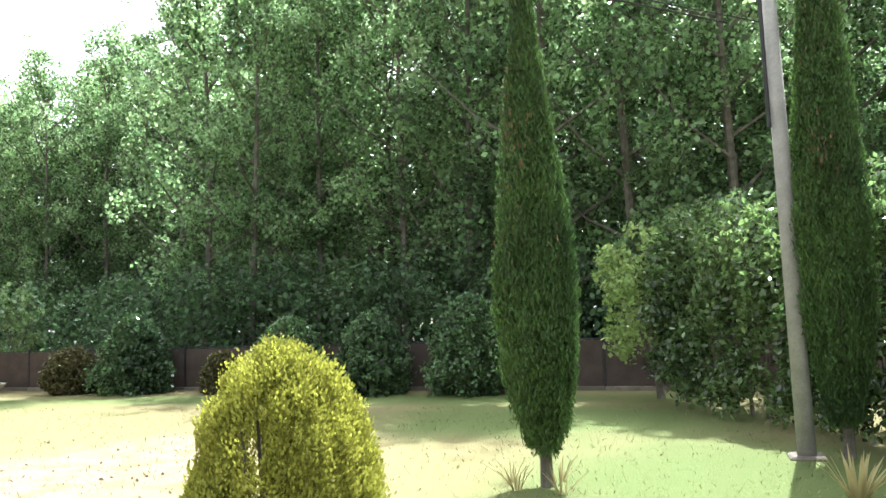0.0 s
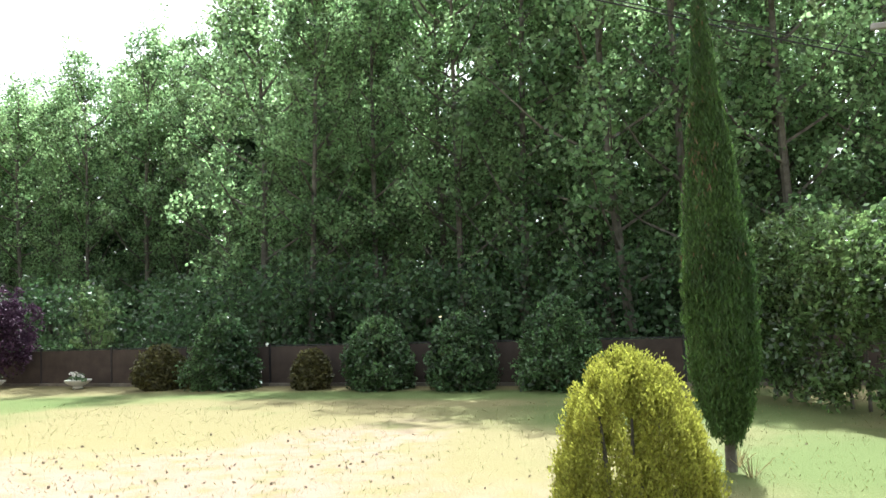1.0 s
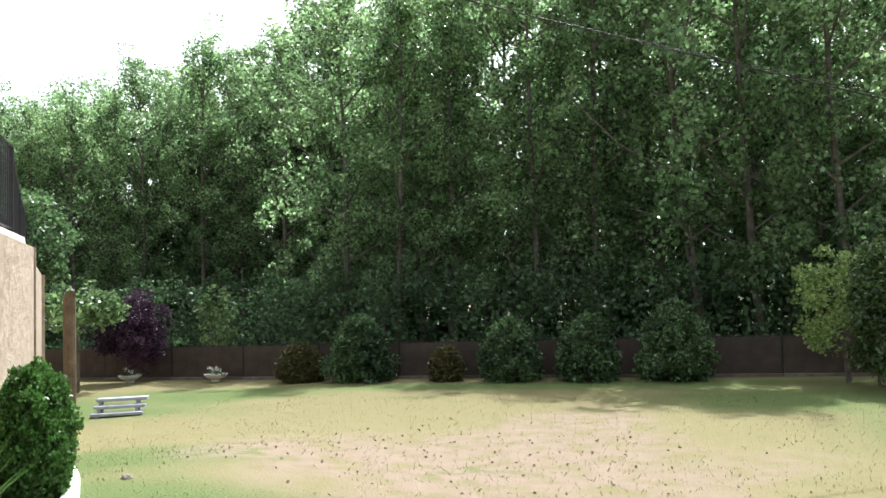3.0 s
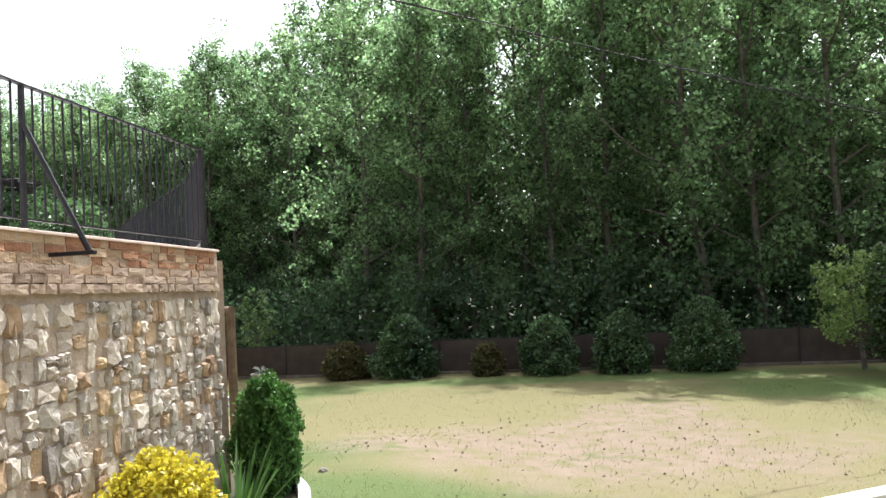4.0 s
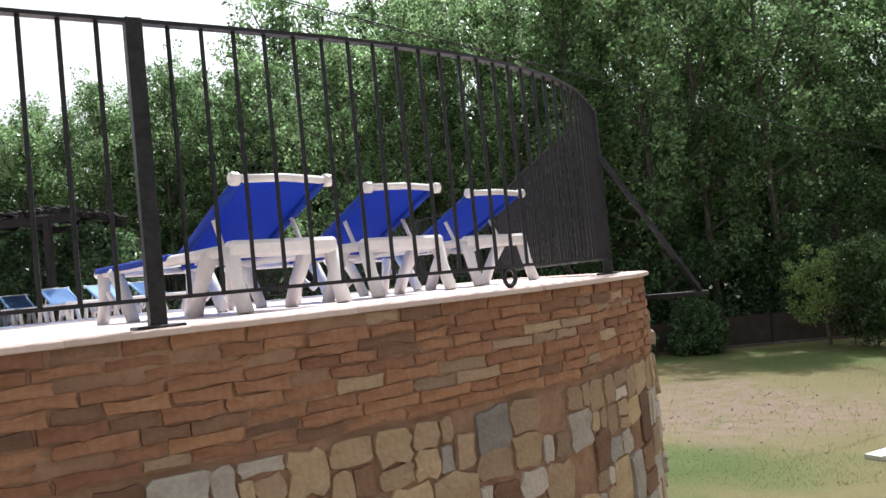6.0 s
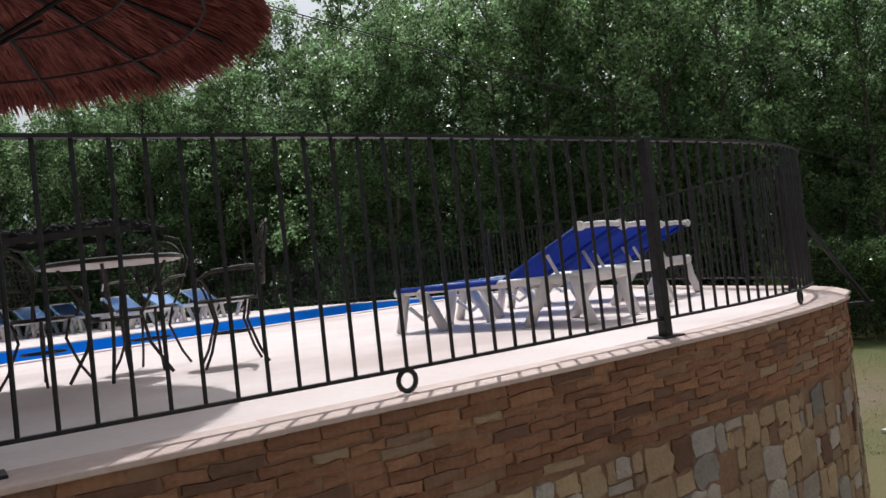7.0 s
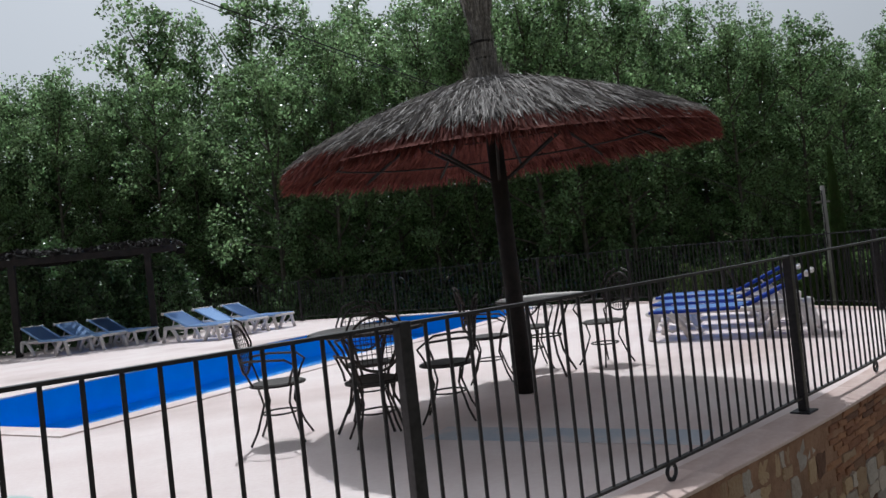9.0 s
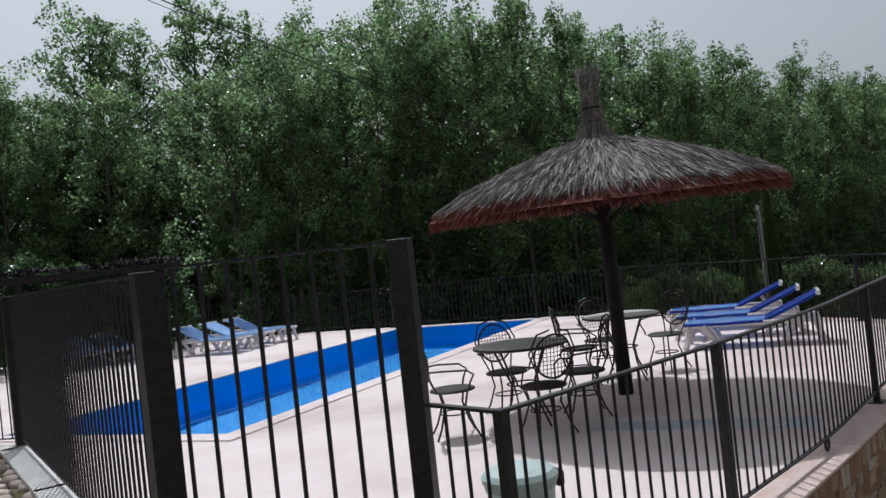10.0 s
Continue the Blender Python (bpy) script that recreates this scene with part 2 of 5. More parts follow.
def lawn_material():
    """Sun-bleached lawn: green where damp and shaded, straw elsewhere, bare earth in a worn patch."""
    m = bpy.data.materials.new("sun_bleached_lawn")
    m.use_nodes = True
    nt = m.node_tree
    L = nt.links.new
    b = nt.nodes["Principled BSDF"]
    pos = nt.nodes.new("ShaderNodeNewGeometry").outputs["Position"]

    def noise_at(scale, detail=6):
        n = nt.nodes.new("ShaderNodeTexNoise")
        n.inputs["Scale"].default_value, n.inputs["Detail"].default_value = scale, detail
        L(pos, n.inputs["Vector"])
        return n.outputs["Fac"]

    def math_node(op, a, c):
        n = nt.nodes.new("ShaderNodeMath")
        n.operation = op
        for i, v in ((0, a), (1, c)):
            if isinstance(v, (int, float)):
                n.inputs[i].default_value = v
            else:
                L(v, n.inputs[i])
        return n.outputs[0]

    def ranged(v, lo, hi):
        n = nt.nodes.new("ShaderNodeMapRange")
        n.interpolation_type = "SMOOTHSTEP"
        n.inputs[1].default_value, n.inputs[2].default_value = lo, hi
        L(v, n.inputs[0])
        return n.outputs[0]

    def mixed(f, a, c):
        n = nt.nodes.new("ShaderNodeMix")
        n.data_type = "RGBA"
        L(f, n.inputs[0])
        for i, v in ((6, a), (7, c)):
            if isinstance(v, tuple):
                n.inputs[i].default_value = (*v, 1)
            else:
                L(v, n.inputs[i])
        return n.outputs[2]

    def patch(cx, cy, rx, ry, soft=0.5, jag=0.5):
        """1 inside an ellipse with a ragged edge."""
        mp = nt.nodes.new("ShaderNodeMapping")
        mp.vector_type = "TEXTURE"
        mp.inputs["Location"].default_value = (cx, cy, 0)
        mp.inputs["Scale"].default_value = (rx, ry, 50)
        L(pos, mp.inputs["Vector"])
        ln = nt.nodes.new("ShaderNodeVectorMath")
        ln.operation = "LENGTH"
        L(mp.outputs[0], ln.inputs[0])
        v = math_node("ADD", ln.outputs["Value"], math_node("MULTIPLY", math_node("SUBTRACT", noise_at(0.7), 0.5), jag * 2.4))
        inv = ranged(v, 1 - soft, 1 + soft)
        return math_node("SUBTRACT", 1.0, inv)

    fine = noise_at(35, 5)
    mid = noise_at(2.5, 8)
    straw = mixed(fine, (0.145, 0.123, 0.06), (0.215, 0.187, 0.10))
    green = mixed(fine, (0.052, 0.092, 0.026), (0.098, 0.145, 0.048))
    earth = mixed(mid, (0.175, 0.128, 0.094), (0.26, 0.20, 0.155))
    col = mixed(ranged(noise_at(0.35, 8), 0.56, 0.78), straw, green)
    for args in ((0.5, 17.6, 3.0, 1.8), (-6.6, 7.2, 2.2, 1.3), (-13.0, 19.0, 2.6, 1.2), (2.8, 13.5, 2.2, 2.2), (-15.5, 16.0, 4.0, 2.0), (-5.0, 20.4, 8.0, 0.9), (-8.8, 9.8, 1.6, 1.6)):
        col = mixed(math_node("MULTIPLY", patch(*args), 0.75), col, green)
    bare = patch(-4.9, 10.9, 3.6, 2.1, 0.45, 0.6)
    bare2 = patch(-3.6, 13.8, 1.4, 2.4, 0.5, 0.6)
    col = mixed(math_node("MULTIPLY", bare, ranged(mid, 0.30, 0.55)), col, earth)
    col = mixed(math_node("MULTIPLY", bare2, ranged(mid, 0.34, 0.58)), col, earth)
    L(col, b.inputs["Base Color"])
    b.inputs["Roughness"].default_value = 0.95
    b.inputs["Specular IOR Level"].default_value = 0.1
    bp = nt.nodes.new("ShaderNodeBump")
    bp.inputs["Strength"].default_value, bp.inputs["Distance"].default_value = 0.7, 0.04
    L(math_node("ADD", fine, mid), bp.inputs["Height"])
    L(bp.outputs[0], b.inputs["Normal"])
    return m


M_lawn = lawn_material()


# ---- small builders ----
def mesh_of(bm, name, mat):
    me = bpy.data.meshes.new(name)
    bm.to_mesh(me)
    bm.free()
    me.materials.append(mat)
    return me


def part(name, bm, mat, parent, label="", smooth=False):
    me = bm if isinstance(bm, bpy.types.Mesh) else mesh_of(bm, name, mat)
    if smooth:
        me.polygons.foreach_set("use_smooth", [True] * len(me.polygons))
    ob = new(name, me)
    ob.parent = parent
    if label:
        ob["label"] = label
    return ob


def thing(name, m, label, category, group="", kind=""):
    ob = new(name)
    ob.matrix_basis = m
    return tagged(ob, label, category, group, kind)


def box(bm, c, s, rot=None, bevel=0.0):
    m = Matrix.Translation(c) @ (rot.to_4x4() if rot else Matrix()) @ Matrix.Diagonal((*s, 1))
    got = bmesh.ops.create_cube(bm, size=1, matrix=m)
    if bevel:
        edges = list({e for v in got["verts"] for e in v.link_edges})
        bmesh.ops.bevel(bm, geom=edges, offset=bevel, segments=1, affect="EDGES")
    return bm


def boxed(c, s, rot=None, bevel=0.0):
    return box(bmesh.new(), c, s, rot, bevel)


def tube(bm, pts, radii, seg=6, closed=False, caps=True):
    """A tube along points; radii is one number or one for each point."""
    pts = [Vector(p) for p in pts]
    if isinstance(radii, (int, float)):
        radii = [radii] * len(pts)
    n = len(pts)
    rings = []
    side = None
    for i, p in enumerate(pts):
        a = pts[i - 1] if (i or closed) else p
        b = pts[(i + 1) % n] if (i < n - 1 or closed) else p
        d = (b - a).normalized()
        if side is None:
            side = d.orthogonal().normalized()
        side = (side - d * side.dot(d))
        side = side.normalized() if side.length > 1e-6 else d.orthogonal().normalized()
        up = d.cross(side)
        rings.append([bm.verts.new(p + float(radii[i]) * (math.cos(k * math.tau / seg) * side + math.sin(k * math.tau / seg) * up)) for k in range(seg)])
    for i in range(n if closed else n - 1):
        r, q = rings[i], rings[(i + 1) % n]
        for k in range(seg):
            bm.faces.new((r[k], r[(k + 1) % seg], q[(k + 1) % seg], q[k]))
    if caps and not closed:
        bm.faces.new(rings[0][::-1])
        bm.faces.new(rings[-1])
    return bm


def tubed(pts, radii, seg=6, closed=False):
    return tube(bmesh.new(), pts, radii, seg, closed)


def lathe(profile, seg=20):
    bm = bmesh.new()
    rings = [[bm.verts.new((r * math.cos(k * math.tau / seg), r * math.sin(k * math.tau / seg), z)) for k in range(seg)] for r, z in profile]
    for r, q in zip(rings, rings[1:]):
        for k in range(seg):
            bm.faces.new((r[k], r[(k + 1) % seg], q[(k + 1) % seg], q[k]))
    bm.faces.new(rings[0][::-1])
    bm.faces.new(rings[-1])
    return bm


def leaf_mesh(name, centres, length, width, mat, rng, aim=None, aim_mix=0.0, vary=0.35):
    """Many small diamond leaves with a fold; aim pulls their long axis to a direction of each leaf."""
    c = np.asarray(centres, float)
    n = len(c)
    a = rng.normal(size=(n, 3))
    a /= np.linalg.norm(a, axis=1)[:, None]
    if aim is not None:
        a = a * (1 - aim_mix) + np.asarray(aim) * aim_mix
        a /= np.linalg.norm(a, axis=1)[:, None]
    b = np.cross(a, rng.normal(size=(n, 3)))
    b /= np.linalg.norm(b, axis=1)[:, None]
    nn = np.cross(a, b)
    s = 1 + vary * rng.uniform(-1, 1, size=(n, 1))
    la, wb = a * length * s, b * width * s
    v = np.stack([c - la * 0.5, c + wb * 0.5 + nn * width * 0.12 - la * 0.05, c + la * 0.5, c - wb * 0.5 + nn * width * 0.12 - la * 0.05], 1).reshape(-1, 3)
    me = bpy.data.meshes.new(name)
    me.vertices.add(4 * n)
    me.vertices.foreach_set("co", v.ravel())
    me.loops.add(4 * n)
    me.loops.foreach_set("vertex_index", np.arange(4 * n, dtype=np.int32))
    me.polygons.add(n)
    me.polygons.foreach_set("loop_start", np.arange(0, 4 * n, 4, dtype=np.int32))
    me.update(calc_edges=True)
    me.validate()
    me.materials.append(mat)
    return me


def blobs(rng, spots, each, radius, squash=1.0):
    """Leaf places gathered in clumps round the given spots, denser on their shells."""
    spots = np.asarray(spots, float)
    d = rng.normal(size=(len(spots), each, 3))
    d /= np.linalg.norm(d, axis=2)[:, :, None]
    r = np.asarray(radius, float).reshape(-1, 1, 1) * rng.uniform(0.25, 1.0, size=(len(spots), each, 1)) ** 0.6
    d = d * r
    d[:, :, 2] *= squash
    return (spots[:, None, :] + d).reshape(-1, 3)


# ---- ground ----
DECK = 3.006
WAY_X = (-19.2, -15.34, -12.8, -9.82, -7.12, -4.4, -1.7, 2.52)
WAY_Y = (-8.55, -7.44, -6.33, -4.7, -3.2, -1.05, 1.6, 5.93)
WAY_Z = (2.95, 2.59, 2.18, 1.69, 1.3, 0.95, 0.43, 0.0)
FAR_EDGE = [(-8.37, 7.07), (-9.52, 8.95), (-12.15, 12.1), (-14.2, 14.7), (-17.0, 16.2), (-28.0, 18.0)]
WALL_LINE = [(-8.37, 7.07), (-8.24, 5.3), (-8.10, 3.3), (-7.97, 1.7), (-7.93, 0.95), (-8.08, 0.28), (-8.36, -0.20), (-8.73, -0.66), (-10.02, -1.68), (-12.79, -3.34), (-15.86, -4.87), (-17.58, -5.56), (-17.92, -5.48), (-18.05, -4.90)]
GATE_END = [(-19.1, -4.05), (-19.26, -3.0), (-19.82, -0.15), (-20.36, 2.5), (-20.8, 3.0), (-23.0, 4.7), (-28.0, 8.5)]


def spline(points, step=0.12, fix=()):
    """Points along a smooth curve through the given ones, evenly spaced."""
    p = np.asarray(points, float)
    q = np.vstack([2 * p[0] - p[1], p, 2 * p[-1] - p[-2]])
    out = []
    for i in range(1, len(q) - 2):
        for s in np.linspace(0, 1, 24, endpoint=False):
            a, b, c, d = q[i - 1], q[i], q[i + 1], q[i + 2]
            out.append(0.5 * (2 * b + (c - a) * s + (2 * a - 5 * b + 4 * c - d) * s * s + (3 * b - a - 3 * c + d) * s ** 3))
    out.append(p[-1])
    out = np.array(out)
    run = np.r_[0, np.cumsum(np.linalg.norm(np.diff(out, axis=0), axis=1))]
    want = np.linspace(0, run[-1], max(2, int(run[-1] / step) + 1))
    return np.stack([np.interp(want, run, out[:, k]) for k in range(out.shape[1])], 1), want


def inside(poly, x, y):
    hit = False
    for (ax, ay), (bx, by) in zip(poly, poly[1:] + poly[:1]):
        if (ay > y) != (by > y) and x < (bx - ax) * (y - ay) / (by - ay) + ax:
            hit = not hit
    return hit


wall_pts, wall_run = spline(WALL_LINE)
DECK_POLY = [tuple(p) for p in wall_pts[::4]] + [WALL_LINE[-1]] + GATE_END + FAR_EDGE[::-1][:-1]


def ground_height(x, y):
    py, hz = np.interp(x, WAY_X, WAY_Y), np.interp(x, WAY_X, WAY_Z)
    if x > 2.5:
        py += (x - 2.5) * 0.9
    reach = np.clip((-17.5 - x) / 2.0, 0, 1) * 9.0
    w = np.clip((y - py - 1.5 - reach) / 4.5, 0, 1)
    z = hz * (1 - w * w * (3 - 2 * w))
    z += 0.39 * math.exp(-(x + 7.7) ** 2 / (15.7 if x < -7.7 else 4.5) - (y - 7.9) ** 2 / 15.7)
    if x < -8.1 and inside(DECK_POLY, x, y):
        z = min(z, 1.2)
    return z


def build_ground():
    xs = np.r_[np.linspace(-400, -45, 8), np.linspace(-40, -22, 13), np.linspace(-21.5, 6, 111), np.linspace(8, 40, 17), np.linspace(50, 400, 8)]
    ys = np.r_[np.linspace(-400, -40, 8), np.linspace(-30, -11, 12), np.linspace(-10, 21, 125), np.linspace(23, 60, 12), np.linspace(80, 500, 8)]
    verts = [(x, y, ground_height(x, y) + (0.02 * noise.noise((x * 0.7, y * 0.7, 0)) if abs(x) < 45 else 0)) for y in ys for x in xs]
    n = len(xs)
    faces = [(j * n + i, j * n + i + 1, (j + 1) * n + i + 1, (j + 1) * n + i) for j in range(len(ys) - 1) for i in range(n - 1)]
    me = bpy.data.meshes.new("ground")
    me.from_pydata(verts, [], faces)
    me.materials.append(M_lawn)
    me.polygons.foreach_set("use_smooth", [True] * len(me.polygons))
    return tagged(new("ground", me), "sun-bleached lawn with green patches and bare earth", "lawn", kind="structure")


build_ground()


def ribbon(pts, left, right, lift, mat, name, thick=0.0):
    """A strip laid on the ground along points, with a real edge."""
    bm = bmesh.new()
    rows = []
    pts = np.asarray(pts, float)
    for i, p in enumerate(pts):
        d = pts[min(i + 1, len(pts) - 1)] - pts[max(i - 1, 0)]
        nrm = np.array([-d[1], d[0]]) / np.linalg.norm(d)
        row = []
        for k, o in enumerate(np.linspace(right, left, 6 if thick == 0 else 2)):
            q = p + nrm * o
            row.append((q[0], q[1], ground_height(q[0], q[1]) + lift))
        rows.append([bm.verts.new(v) for v in row])
    top = []
    for a, b in zip(rows, rows[1:]):
        for k in range(len(a) - 1):
            top.append(bm.faces.new((a[k], a[k + 1], b[k + 1], b[k])))
    if thick:
        ext = bmesh.ops.extrude_face_region(bm, geom=top)
        bmesh.ops.translate(bm, vec=(0, 0, -thick), verts=[v for v in ext["geom"] if isinstance(v, bmesh.types.BMVert)])
    bmesh.ops.recalc_face_normals(bm, faces=bm.faces[:])
    return new(name, mesh_of(bm, name, mat))


road_line, _ = spline([(9.0, 12.2), (2.6, 5.6), (-1.6, 1.3), (-4.4, -1.4), (-7.2, -3.6), (-9.8, -5.1), (-12.8, -6.8), (-15.3, -8.0), (-19.3, -9.1), (-28, -10.5)], 0.5)
tagged(ribbon(road_line, -2.0, 1.5, 0.02, M_drive, "road"), "driveway climbing beside the terrace, made pale to bounce light", "driveway", kind="structure")
kerb_line, _ = spline([(-3.6, 7.2), (-3.3, 7.37), (-2.8, 7.68), (-1.9, 8.3), (-0.8, 9.0), (0.0, 9.45)], 0.3)
tagged(ribbon(kerb_line, 0.12, -0.14, 0.06, M_kerb, "kerb", 0.3), "white concrete kerb between the lawn and the drive", "kerb", kind="structure")
bed_line, _ = spline([(-8.55, 8.45), (-8.05, 7.88), (-7.66, 7.36), (-7.45, 6.95), (-7.32, 6.4), (-7.15, 5.2), (-7.05, 3.4)], 0.2)
tagged(ribbon(bed_line, 0.06, -0.06, 0.10, M_kerb, "bed_edging", 0.3), "white concrete edging round a planting bed", "edging", kind="structure")

# ---- terrace ----
POOL_N = Vector((-18.08, 1.0, 0))
POOL_U, POOL_V = Vector((0.737, 0.676, 0)), Vector((-0.676, 0.737, 0))
POOL_LEN, POOL_WIDE = 11.3, 3.75
pool_ring = [POOL_N, POOL_N + POOL_U * POOL_LEN, POOL_N + POOL_U * POOL_LEN + POOL_V * POOL_WIDE, POOL_N + POOL_V * POOL_WIDE]


def slab(name, outer, holes, top, thick, mat):
    from mathutils.geometry import tessellate_polygon
    rings = [[Vector((x, y, 0)) for x, y in outer]] + [[Vector((v[0], v[1], 0)) for v in h] for h in holes]
    flat = [v for r in rings for v in r]
    tris = tessellate_polygon(rings)
    n = len(flat)
    verts = [(v.x, v.y, top) for v in flat] + [(v.x, v.y, top - thick) for v in flat]
    faces = [t for t in tris] + [(a + n, c + n, b + n) for a, b, c in tris]
    k = 0
    for r in rings:
        for i in range(len(r)):
            a, b = k + i, k + (i + 1) % len(r)
            faces.append((a, b, b + n, a + n))
        k += len(r)
    me = bpy.data.meshes.new(name)
    me.from_pydata(verts, [], faces)
    me.validate()
    bm = bmesh.new()
    bm.from_mesh(me)
    bmesh.ops.recalc_face_normals(bm, faces=bm.faces[:])
    bm.to_mesh(me)
    bm.free()
    me.materials.append(mat)
    return new(name, me)


def offset_line(pts, d):
    pts = np.asarray(pts, float)
    t = np.gradient(pts, axis=0)
    t /= np.linalg.norm(t, axis=1)[:, None]
    return pts + np.stack([-t[:, 1], t[:, 0]], 1) * d


inner = offset_line(wall_pts, -0.02)
deck_outline = [tuple(p) for p in inner[::3]] + [WALL_LINE[-1]] + GATE_END + FAR_EDGE[::-1][:-1]
pool_cut = [(v.x, v.y) for v in pool_ring]
tagged(slab("terrace_floor", deck_outline, [pool_cut], DECK - 0.004, 0.12, M_deck), "pale pinkish concrete pool terrace", "terrace", kind="structure")


def build_pool():
    th = thing("swimming_pool", pose(0, 0, 0), "rectangular pool with bright blue lining set in the terrace", "pool", kind="structure")
    bm = bmesh.new()
    hub = sum(pool_ring, Vector()) / 4
    rim = [v + (hub - v).normalized() * 0.006 for v in pool_ring]
    ring_t = [bm.verts.new((v.x, v.y, DECK - 0.012)) for v in rim]
    ring_b = [bm.verts.new((v.x, v.y, DECK - 1.55)) for v in rim]
    for i in range(4):
        bm.faces.new((ring_t[i], ring_t[(i + 1) % 4], ring_b[(i + 1) % 4], ring_b[i]))
    bm.faces.new(ring_b)
    bmesh.ops.recalc_face_normals(bm, faces=bm.faces[:])
    bmesh.ops.reverse_faces(bm, faces=bm.faces[:])
    part("basin", bm, M_pool, th)
    bm = bmesh.new()
    bm.faces.new([bm.verts.new((v.x, v.y, DECK - 0.31)) for v in rim])
    w = part("water", bm, M_water, th, "clear still water")
    w.visible_shadow = False
    for i in range(4):
        a, b = pool_ring[i], pool_ring[(i + 1) % 4]
        mid, d = (a + b) / 2, (b - a)
        out = Vector((d.y, -d.x, 0)).normalized()
        rot = Euler((0, 0, math.atan2(d.y, d.x))).to_matrix()
        part("coping", boxed(mid + out * 0.14 + Vector((0, 0, DECK + 0.001)), (d.length + (0.58 if i % 2 == 0 else -0.02), 0.30, 0.02), rot), M_deck, th)


build_pool()


# ---- retaining wall ----
def wall_frame(u):
    """Place and outward direction on the wall's outer line, u metres along it."""
    x, y = np.interp(u, wall_run, wall_pts[:, 0]), np.interp(u, wall_run, wall_pts[:, 1])
    x2, y2 = np.interp(u + 0.05, wall_run, wall_pts[:, 0]), np.interp(u + 0.05, wall_run, wall_pts[:, 1])
    x1, y1 = np.interp(u - 0.05, wall_run, wall_pts[:, 0]), np.interp(u - 0.05, wall_run, wall_pts[:, 1])
    t = Vector((x2 - x1, y2 - y1, 0)).normalized()
    return Vector((x, y, 0)), t, Vector((-t.y, t.x, 0)) 


def out_sign():
    p, t, o = wall_frame(2.0)
    return 1 if o.x > 0 else -1


OUT = out_sign()
U_CORNER = float(wall_run[np.argmin(np.hypot(wall_pts[:, 0] + 7.97, wall_pts[:, 1] - 0.6))])
U_END = float(wall_run[-1])


def sweep(u0, u1, sections, mat, name, step=0.15):
    """A solid whose section (outward offset, z) is swept along the wall's line."""
    bm = bmesh.new()
    us = np.linspace(u0, u1, max(2, int((u1 - u0) / step)))
    rows = []
    for u in us:
        p, t, o = wall_frame(u)
        rows.append([bm.verts.new(p + o * OUT * a + Vector((0, 0, z))) for a, z in sections])
    n = len(sections)
    for a, b in zip(rows, rows[1:]):
        for k in range(n):
            bm.faces.new((a[k], a[(k + 1) % n], b[(k + 1) % n], b[k]))
    bm.faces.new(rows[0]), bm.faces.new(rows[-1][::-1])
    bmesh.ops.recalc_face_normals(bm, faces=bm.faces[:])
    return bm


BAND = 2.56


def retaining_wall(name, u0, u1, label, mortar):
    th = thing(name, pose(0, 0, 0), label, "stone wall", kind="structure")
    part("core", sweep(u0, u1, [(-0.013, -0.3), (-0.013, BAND), (0.0, BAND), (0.0, DECK - 0.024), (-0.3, DECK - 0.024), (-0.3, -0.3)], mortar, name), mortar, th, "rough mortar")
    return th


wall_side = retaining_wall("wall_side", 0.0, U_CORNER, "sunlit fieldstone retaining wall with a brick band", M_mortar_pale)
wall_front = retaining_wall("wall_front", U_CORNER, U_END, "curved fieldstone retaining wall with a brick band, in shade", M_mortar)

# back walls of the terrace, plain
for (ax, ay), (bx, by) in zip(FAR_EDGE, FAR_EDGE[1:]):
    d = Vector((bx - ax, by - ay, 0))
    ob = new("wall_back", mesh_of(boxed((0, 0, 0), (d.length, 0.3, DECK + 0.2)), "wall_back", M_mortar_pale))
    ob.matrix_basis = Matrix.Translation(((ax + bx) / 2 + d.y / d.length * 0.17 * -1, (ay + by) / 2 + d.x / d.length * 0.17 * -1, (DECK - 0.2) / 2 - 0.11)) @ Matrix.Rotation(math.atan2(d.y, d.x), 4, "Z")
    tagged(ob, "plain rendered retaining wall behind the terrace", "wall", kind="structure")
for (ax, ay), (bx, by) in zip(GATE_END[1:], GATE_END[2:]):
    d = Vector((bx - ax, by - ay, 0))
    ob = new("wall_gate", mesh_of(boxed((0, 0, 0), (d.length + 0.1, 0.26, 1.5)), "wall_gate", M_mortar))
    ob.matrix_basis = Matrix.Translation(((ax + bx) / 2, (ay + by) / 2, DECK - 0.76)) @ Matrix.Rotation(math.atan2(d.y, d.x), 4, "Z")
    tagged(ob, "low rendered wall carrying the tall railing", "wall", kind="structure")
    cp = part("coping", boxed((0, 0, 0.765), (d.length + 0.1, 0.30, 0.04), None, 0.006), M_kerb, ob, "pale concrete coping")


# ---- railings ----
RAIL_TOP = 4.077


def bar_mesh(z0, z1, r=0.0095):
    return mesh_of(tubed([(0, 0, z0), (0, 0, z1)], r, 6), "bar", M_iron)


